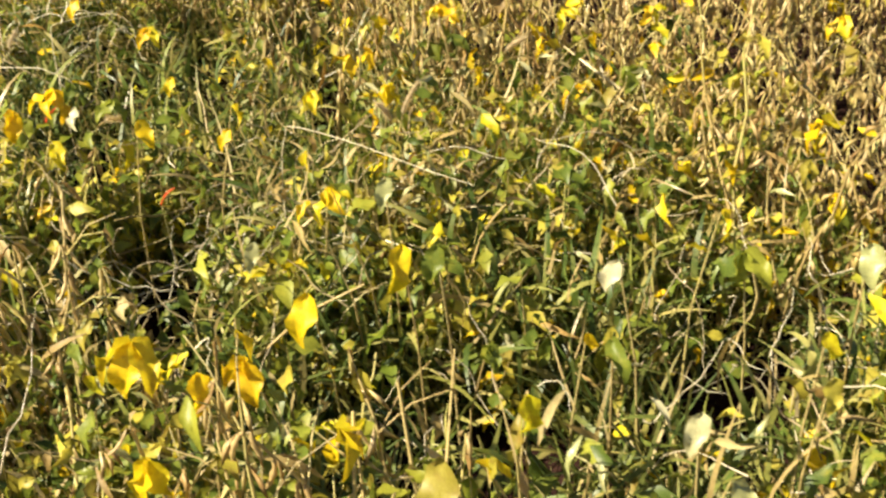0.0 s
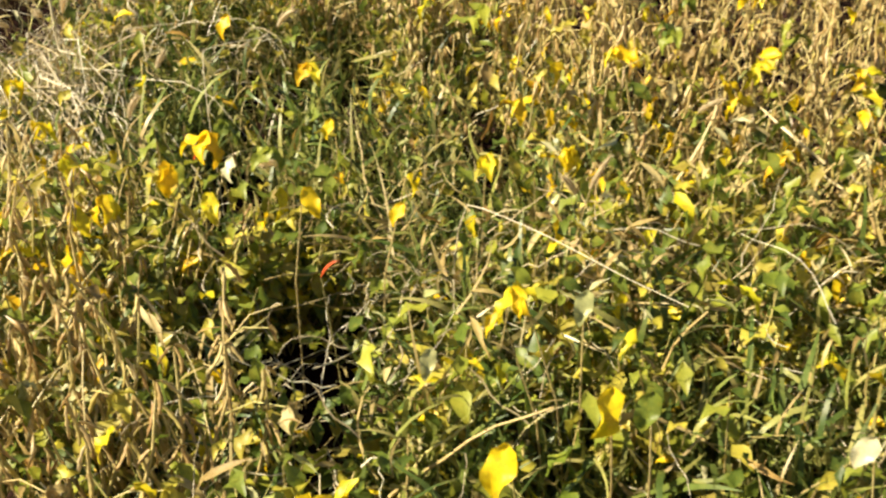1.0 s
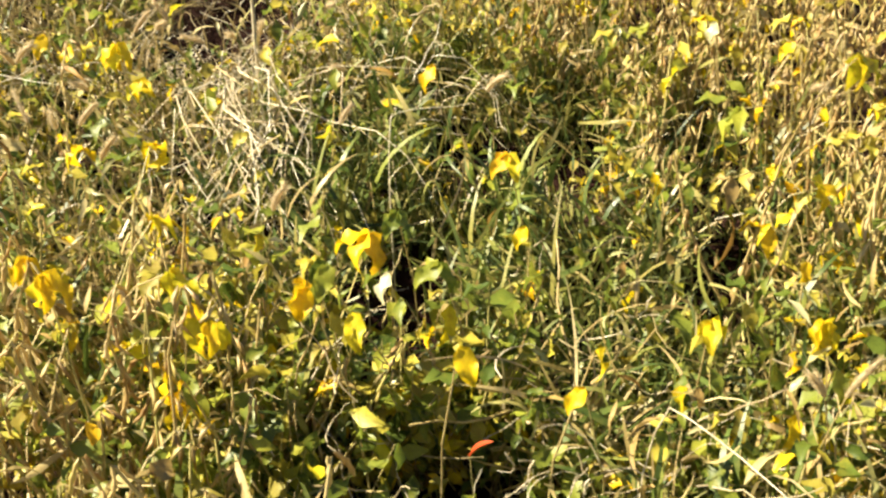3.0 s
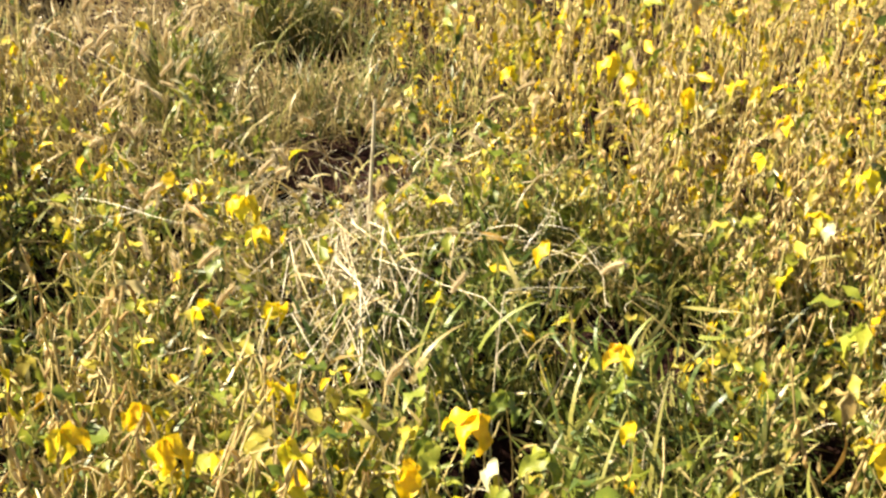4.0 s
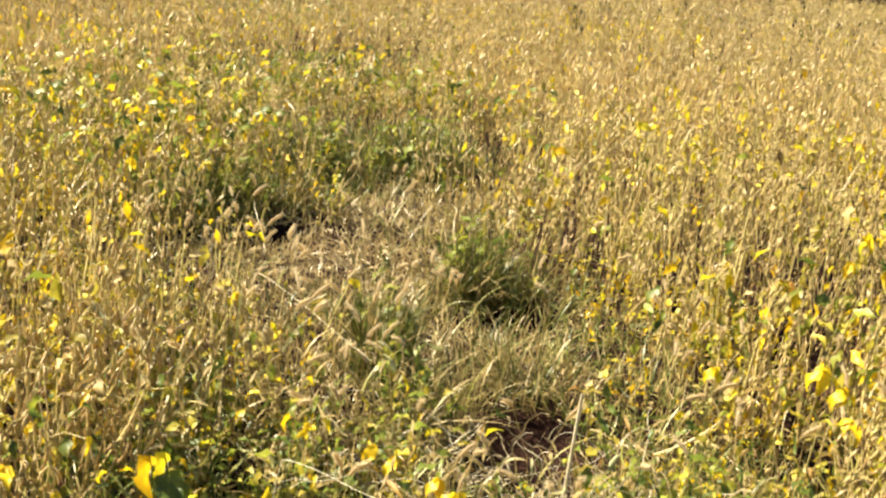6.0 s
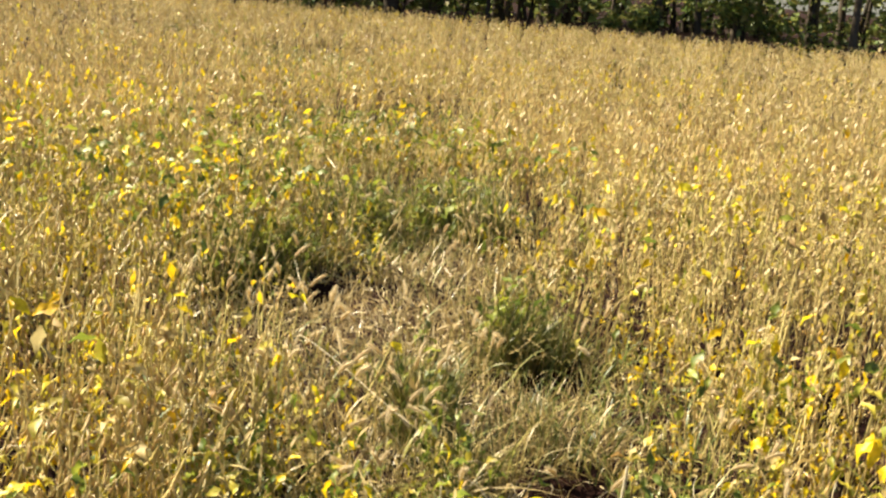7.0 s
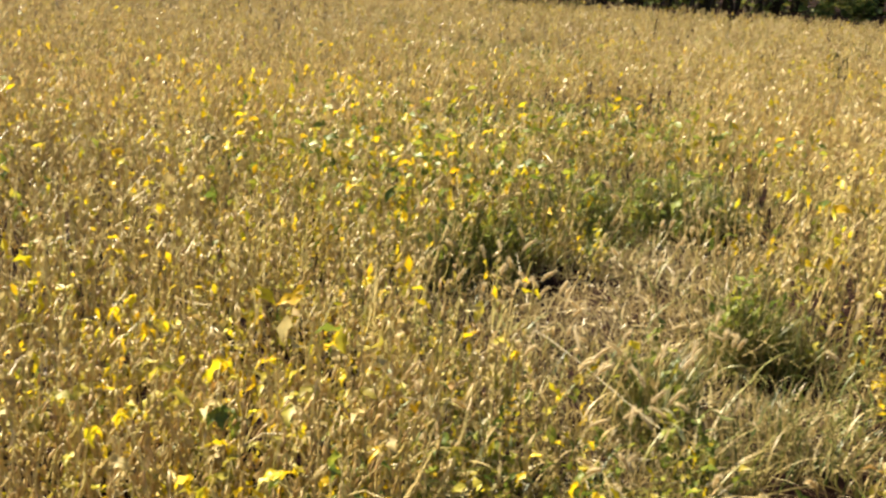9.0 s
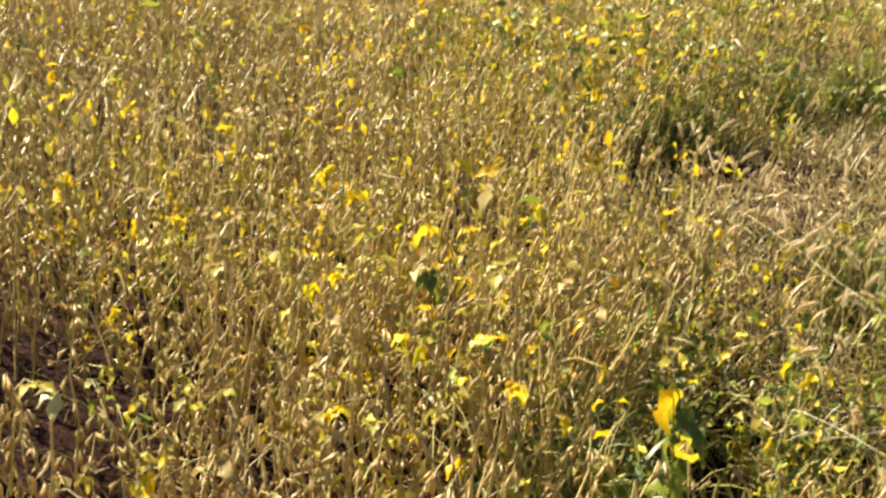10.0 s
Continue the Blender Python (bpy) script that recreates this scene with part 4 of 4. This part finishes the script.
LEAF_SPOTS_FAR = [(-0.13, 3.47), (0.02, 3.03), (0.01, 2.81), (-0.33, 2.36), (-0.62, 2.74), (-0.06, 1.88), (-1.19, 2.56), (-0.92, 3.9), (-1.46, 2.68), (-1.31, 5.7), (-1.29, 5.03),
                  (-2.12, 2.19), (-2.39, 3.05), (-2.48, 2.5), (-2.12, 2.94), (-3.31, 3.22), (-3.04, 3.06), (-3.15, 1.86), (-3.43, 2.36), (-3.1, 3.12),
                  (-2.18, 1.28), (-2.72, 2.22), (-2.13, 2.98), (-2.35, 1.76), (-2.69, 1.41)]


def leaf_shoot(x, y, high, mat, three, label, size):
    """A bean leaf that hangs from its long stalk, most with their upper side to the light from the open patch."""
    shoot = tagged(new("soybean_leaf"), label, "leaf", "single bean leaves")
    a = dice.gauss(-1.75, 0.7)
    foot = Vector((-0.07 * math.cos(a), -0.07 * math.sin(a), 0))
    shoot.matrix_basis = Matrix.Translation((x, y, 0))
    part("leaf_stalk", build("leaf_stalk", tube([foot, foot * 0.7 + Vector((0, 0, high * 0.6)), (0, 0, high)], [0.0022, 0.0017, 0.0011], 4), [M_STEM]), shoot)
    for turn in ((-1.2, 0.0, 1.2) if three else (0.0,)):
        part("leaflet", leaf_meshes[dice.choice((0, 0, 2, 1)), mat], shoot, Matrix.Translation((0, 0, high)) @ Matrix.Rotation(a + turn, 4, "Z") @ Matrix.Rotation(dice.uniform(0.15, 0.95), 4, "Y") @ Matrix.Rotation(dice.uniform(-0.5, 0.5), 4, "X") @ Matrix.Scale(size, 4))


LEAF_LABELS = {YELLOW: "bright yellow soybean leaf on a thin stalk", WHITE: "bleached pale green soybean leaf turned to the light", GREEN: "yellowish green soybean leaf on a thin stalk", OLIVE: "olive-brown withering soybean leaf on a thin stalk"}
for x, y, mat, size, three in NEAR_LEAVES:
    leaf_shoot(x, y, dice.uniform(0.46, 0.50), mat, three, LEAF_LABELS[mat], size)
for i, (x, y) in enumerate(LEAF_SPOTS_NEAR + LEAF_SPOTS_FAR):
    leaf_shoot(x, y, dice.uniform(0.40, 0.50), YELLOW, i % 3 == 0, LEAF_LABELS[YELLOW], dice.uniform(0.5, 0.75) if x > -1.9 else dice.uniform(0.34, 0.55))
for x, y, high, size in ((-0.87, 3.74, 0.52, 0.85), (-0.80, 3.70, 0.50, 0.7), (-1.28, 5.40, 0.52, 0.9), (-1.16, 5.46, 0.55, 0.8), (-1.02, 5.32, 0.50, 0.8), (-1.22, 5.00, 0.50, 0.75), (-1.12, 3.62, 0.48, 0.6), (-1.04, 2.33, 0.60, 0.6), (-0.58, 3.50, 0.55, 0.75), (-0.52, 1.78, 0.52, 0.6), (-0.65, 1.66, 0.64, 0.62), (-0.79, 1.63, 0.62, 0.6), (-0.46, 1.92, 0.50, 0.6), (0.13, 1.73, 0.42, 0.6)):
    leaf_shoot(x, y, high, YELLOW, True, LEAF_LABELS[YELLOW], size)
for x, y in ((0.68, 1.03), (0.02, 1.60), (-0.40, 2.05), (-2.95, 3.30), (-0.15, 3.15)):
    leaf_shoot(x, y, dice.uniform(0.36, 0.46), WHITE, False, LEAF_LABELS[WHITE], 0.55)
for x, y in ((0.06, 1.20), (-0.52, 2.08), (-2.85, 2.75), (-0.35, 2.12), (-0.48, 2.25), (0.4, 1.35)):
    leaf_shoot(x, y, dice.uniform(0.34, 0.44), GREEN, True, LEAF_LABELS[GREEN], dice.uniform(0.5, 0.7))
for x, y in ((-0.55, 2.24), (-0.20, 1.85)):
    red = tagged(new("red_leaf"), "small withered red leaf caught in grass", "leaf")
    red.matrix_basis = Matrix.Translation((x, y, 0))
    part("leaf_stalk", build("leaf_stalk", tube([(0.02, 0, 0), (0.01, 0, 0.2), (0, 0, 0.34)], [0.0012, 0.001, 0.0008], 4), [M_STEM]), red)
    part("leaf_blade", build("leaf_blade", leaf_shape(0.05, 0.016, 0.5, 0.4), [M_RED]), red, Matrix.Translation((0, 0, 0.34)) @ Matrix.Rotation(-1.2, 4, "Y"))


# ---- the leafy weed beside the grass ----
def leafy_weed(x, y, high, label):
    weed = tagged(new("leafy_weed"), label, "weed")
    weed.matrix_basis = Matrix.Translation((x, y, 0))
    stem = [(0.03 * math.sin(u * 2.2), 0.02 * math.sin(u * 3.0), high * u) for u in np.linspace(0, 1, 7)]
    part("stem", build("stem", tube(stem, [0.004 - 0.0004 * i for i in range(7)], 5), [M_GREEN]), weed)
    for k in range(10):
        u, a = 0.3 + 0.7 * k / 9, k * 2.4
        p = Vector((0.03 * math.sin(u * 2.2), 0.02 * math.sin(u * 3.0), high * u))
        part("leaf_blade", leaf_meshes[k % 4, YELLOW if k % 3 == 0 else GREEN], weed, Matrix.Translation(p) @ Matrix.Rotation(a, 4, "Z") @ Matrix.Rotation(dice.uniform(-0.3, 0.8), 4, "Y") @ Matrix.Scale(dice.uniform(0.85, 1.2), 4))


leafy_weed(-1.61, 2.09, 0.54, "tall leafy weed with yellow-green leaves")
leafy_weed(-1.70, 2.20, 0.48, "leafy weed with yellow-green leaves")


# ---- a dark seeding weed that stands above the crop further out ----
dock = tagged(new("dock_weed"), "dark brown dried weed above the crop", "weed")
dock.matrix_basis = Matrix.Translation((-6.70, 12.0, 0))
part("stem", build("stem", tube([(0, 0, 0), (0.03, 0.01, 0.35), (0.0, 0.04, 0.80)], [0.008, 0.006, 0.003], 5), [M_BARK]), dock)
seeds = []
for k in range(80):
    z, a = 0.53 + 0.055 * (k % 5), (k % 5) * 2.4
    seeds.append((spindle(0.05, 0.007, 0.0, k % 2), Matrix.Translation((dice.gauss(0.05 * math.cos(a), 0.022), dice.gauss(0.05 * math.sin(a), 0.022), z + dice.uniform(0.0, 0.10))) @ Matrix.Rotation(dice.uniform(0, 6.28), 4, "Z") @ Matrix.Rotation(dice.uniform(-0.8, 0.8), 4, "Y")))
tagged(part("seeds", build("seeds", joined(seeds), [M_BARK, M_TUFT]), dock), kind="stuff")


# ---- the bundle of bleached, fallen stalks ----
bundle = tagged(new("straw_clump"), "bleached grass stalks fallen over in a clump", "straw clump")
bundle.matrix_basis = Matrix.Translation((-1.14, 2.86, 0))
for k in range(46):
    a = dice.gauss(-1.12, 0.20 if k % 6 else 0.7)
    reach, top = dice.uniform(0.15, 0.60), dice.uniform(0.24, 0.37)
    start = Vector((dice.gauss(0, 0.07), dice.gauss(0.0, 0.07), 0.0))
    way, side = Vector((math.cos(a), math.sin(a), 0)), Vector((-math.sin(a), math.cos(a), 0))
    line = [start]
    for u, h in ((0.05, 1.0), (0.28, 1.02), (0.5, 0.92), (0.75, 0.75), (1.0, 0.5)):   # up from the root, over the top, and down in kinks
        line.append(start + way * (0.05 + reach * u) + side * dice.gauss(0, 0.022 + 0.03 * u) + Vector((0, 0, top * h * dice.uniform(0.78, 1.08))))
    thick = dice.uniform(0.5, 1.1)
    part("straw", build("straw", tube(line, [r * thick for r in (0.0023, 0.0023, 0.0021, 0.0018, 0.0014, 0.0007)], 4), [dice.choice((M_BLEACH, M_BLEACH, M_BLEACH, M_STRAW))]), bundle)
upright = tagged(new("dead_stalk"), "single upright bleached stalk above the grass", "stalk")
upright.matrix_basis = Matrix.Translation((-1.18, 2.985, 0))
part("stalk", build("stalk", tube([(0, 0, 0), (-0.008, 0.008, 0.3), (0.004, 0.012, 0.56)], [0.0052, 0.0047, 0.0036], 6), [M_BLEACH]), upright)


def laid(places, heading, stray, low, high):
    """Strands that lie over one another about one heading."""
    k = len(places)
    yaw = heading + rng.normal(0, stray, k) + math.pi * rng.integers(0, 2, k)
    c, d, z0, o = np.cos(yaw), np.sin(yaw), np.zeros(k), np.ones(k)
    dip = rng.normal(-0.12, 0.16, k)
    Z = np.stack([np.stack([c, -d, z0], -1), np.stack([d, c, z0], -1), np.stack([z0, z0, o], -1)], 1)
    Y = np.stack([np.stack([np.cos(dip), z0, np.sin(dip)], -1), np.stack([z0, o, z0], -1), np.stack([-np.sin(dip), z0, np.cos(dip)], -1)], 1)
    turns, which = (Z @ Y) * rng.uniform(0.7, 1.2, k)[:, None, None], rng.integers(0, len(strands), k)
    spots = np.concatenate([places, rng.uniform(low, high, (k, 1))], 1)
    return [(s, turns[which == i], spots[which == i]) for i, s in enumerate(strands)]


mat_places = sprinkle(330, (-2.0, -0.9, 2.8, 3.6), lambda x, y: clear(x, y, 1.1) * lump(x, y, -1.40, 3.20, 0.42, 0.26))
stuff("straw_mat", scattered("straw_mat", laid(mat_places, 0.45, 0.5, 0.02, 0.13), GRASS_MATS), "pale straw laid over by wind on the weeds", "straw")
for x, y, a, length, z in ((0.20, 1.76, -0.62, 0.46, 0.48), (-2.15, 3.09, -0.36, 0.85, 0.48), (-0.53, 2.50, 0.75, 0.16, 0.48), (-0.75, 2.75, 0.35, 0.3, 0.42), (-1.5, 2.5, 0.1, 0.3, 0.4)):
    lying = tagged(new("fallen_stalk"), "long bleached stalk lying over the weeds", "stalk", "fallen stalks")
    lying.matrix_basis = Matrix.Translation((x, y, 0)) @ Matrix.Rotation(a, 4, "Z")
    part("stalk", build("stalk", tube([(length * (u - 0.5), 0.01 * math.sin(5 * u), z * min(1.0, 1.25 * math.sin(1.6 * u ** 0.22))) for u in np.linspace(0, 1, 12) ** 2.5], [0.0015 - 0.00008 * i for i in range(12)], 5), [M_BLEACH]), lying)


# ---- litter under the crop ----
litter = [leaf_shape(0.035, 0.024, 0.6, 0.9, 0, 2, 0.6), leaf_shape(0.045, 0.026, 0.5, 0.7, 0, 2, -0.5), leaf_shape(0.025, 0.014, 0.9, 0.3, 0, 2), leaf_shape(0.05, 0.006, 0.3, 0.3, 0, 2)]
stuff("leaf_litter", scattered("leaf_litter", spread(litter, sprinkle(11000, (-6.5, 1.5, 0.4, 7.0), lambda x, y: (0.08 + 0.92 * clear(x, y)) * (1.0 - 0.6 * weedy(x, y))), 0.35, 0.7, 1.2, 0.012), [M_PALE]), "withered bean leaves lying on the soil", "leaf litter")


# ---- the woods along the far side ----


def woodland_leaf(length, width):
    """A leaf or a small spray of leaves, folded once."""
    return np.array([(0, 0, 0), (length * 0.5, width / 2, 0.12 * width), (length, 0, -0.1 * length), (length * 0.5, -width / 2, 0.12 * width)]), [(0, 1, 2), (0, 2, 3)], [0, 0]


wood_leaf = [woodland_leaf(0.30, 0.18), woodland_leaf(0.22, 0.15)]


def crown_mesh(name, centres, count, spread_m):
    c = np.array(centres)
    p = c[rng.integers(0, len(c), count)] + rng.normal(0, spread_m, (count, 3)) * (1, 1, 0.7)
    which = rng.integers(0, 2, count)
    picks = [(wood_leaf[k], turns_of(rng, int((which == k).sum()), 0.7, 0.7, 1.3), p[which == k]) for k in (0, 1)]
    return scattered(name, picks, [M_WOODLEAF])


def tree(d, label):
    t = tagged(new("tree"), label, "tree", "trees along the field's far side")
    h = d.uniform(9.0, 12.0)
    lean = (d.uniform(-0.5, 0.5), d.uniform(-0.5, 0.5))
    def at(u):
        return Vector((lean[0] * u * u + 0.12 * math.sin(u * 5), lean[1] * u * u, h * u))
    r = d.choice((0.07, 0.10, 0.14, 0.24))
    part("trunk", build("trunk", tube([at(u) for u in (0, 0.03, 0.1, 0.25, 0.45, 0.7, 1.0)], [r * 1.6, r * 1.15, r, r * 0.85, r * 0.65, r * 0.4, r * 0.1], 10), [M_BARK]), t)
    ends = [at(1.0), at(0.85)]
    for k in range(6):
        u, a, reach = 0.3 + 0.1 * k, k * 2.4 + d.uniform(-0.5, 0.5), d.uniform(1.5, 2.8) * (1.15 - 0.06 * k)
        p = at(u)
        mid, end = p + Vector((math.cos(a) * reach * 0.5, math.sin(a) * reach * 0.5, 0.5)), p + Vector((math.cos(a) * reach, math.sin(a) * reach, d.uniform(0.9, 1.8)))
        part("limb", build("limb", tube([p, mid, end], [r * 0.4, r * 0.25, r * 0.06], 6), [M_BARK]), t)
        ends += [end, mid + Vector((0, 0, 0.7)), end + Vector((d.uniform(-0.8, 0.8), d.uniform(-0.8, 0.8), -0.6))]
    part("crown", crown_mesh("crown", [tuple(e) for e in ends], 900, 0.75), t)
    return t


tree_models = [tree(dice, "slender dark-barked tree with thin green crown") for _ in range(5)]
n_tree = 0
for row, (deep, gap) in enumerate(((4.4, 4.8), (7.0, 4.6), (10.0, 4.0))):
    along = -34.0 + row
    while along < 44:
        p = EDGE * (EDGE_AT + deep + dice.uniform(-0.9, 0.9)) + ALONG * along
        m = Matrix.Translation(p) @ Matrix.Rotation(dice.uniform(0, 6.28), 4, "Z")
        if n_tree < len(tree_models):
            tree_models[n_tree].matrix_basis = m
        else:
            copy_thing(tree_models[n_tree % len(tree_models)], m)
        n_tree += 1
        along += gap * dice.uniform(0.6, 1.4)


def shrub(d):
    s = tagged(new("shrub"), "loose green shrub at the woods' edge", "shrub", "shrubs at the woods' edge")
    ends = []
    for k in range(6):
        a, reach, top = d.uniform(0, 6.28), d.uniform(0.3, 0.8), d.uniform(0.9, 2.0)
        end = Vector((math.cos(a) * reach, math.sin(a) * reach, top))
        part("twig", build("twig", tube([(0, 0, 0), end * 0.5 + Vector((0, 0, 0.15)), end], [0.025, 0.018, 0.006], 5), [M_BARK]), s)
        ends += [tuple(end), tuple(end * 0.65)]
    part("foliage", crown_mesh("foliage", ends, 420, 0.28), s)
    return s


shrub_models = [shrub(dice) for _ in range(4)]
for i in range(30):
    p = EDGE * (EDGE_AT + dice.uniform(3.4, 7.5)) + ALONG * dice.uniform(-30, 40)
    m = Matrix.Translation(p) @ Matrix.Rotation(dice.uniform(0, 6.28), 4, "Z") @ Matrix.Scale(dice.uniform(0.7, 1.4), 4)
    if i < 4:
        shrub_models[i].matrix_basis = m
    else:
        copy_thing(shrub_models[i % 4], m)

# deeper woods: trunks, clumps of leaves in the half light, and a wall of foliage that closes the view
deep_trunks = [tube([(0, 0, 0), (0.1, 0, 4), (0, 0.2, 9)], [0.24, 0.17, 0.06], 6), tube([(0, 0, 0), (-0.15, 0.1, 4), (0.1, 0, 10)], [0.13, 0.10, 0.05], 6), tube([(0, 0, 0), (0.3, 0.1, 3), (0.2, 0.5, 8)], [0.09, 0.07, 0.03], 5)]
k = 300
deep = (EDGE_AT + 11.0 + 16 * rng.uniform(0, 1, k))[:, None] * np.array(EDGE)[None] + rng.uniform(-50, 60, k)[:, None] * np.array(ALONG)[None]
stuff("deep_woods", scattered("deep_woods", [(deep_trunks[i], turns_of(rng, k // 3, 0.05, 0.7, 1.4), deep[i * (k // 3):(i + 1) * (k // 3)]) for i in range(3)], [M_BARK]), "dark trunks deep in the woods", "woods")
k = 190
hearts = (EDGE_AT + 3.4 + 10 * rng.uniform(0, 1, k))[:, None] * np.array(EDGE)[None] + rng.uniform(-40, 50, k)[:, None] * np.array(ALONG)[None]
hearts[:, 2] = rng.uniform(0.4, 6.5, k)
clump_of = rng.integers(0, k, 24000)
p = hearts[clump_of] + rng.normal(0, 1, (24000, 3)) * rng.uniform(0.3, 1.1, k)[clump_of][:, None]
p[:, 2] = np.abs(p[:, 2])
rear = (EDGE_AT + rng.uniform(16, 30, 24000))[:, None] * np.array(EDGE)[None] + rng.uniform(-50, 60, 24000)[:, None] * np.array(ALONG)[None]
rear[:, 2] = rng.uniform(0.05, 11, 24000)
small_leaf, big_leaf = woodland_leaf(0.26, 0.17), woodland_leaf(0.6, 0.42)
stuff("woodland_foliage", scattered("woodland_foliage", [(small_leaf, turns_of(rng, len(p), 0.9, 0.6, 1.3), p), (big_leaf, turns_of(rng, len(rear), 0.9, 0.6, 1.3), rear)], [M_WOODLEAF]), "shaded green foliage filling the woods", "woods")
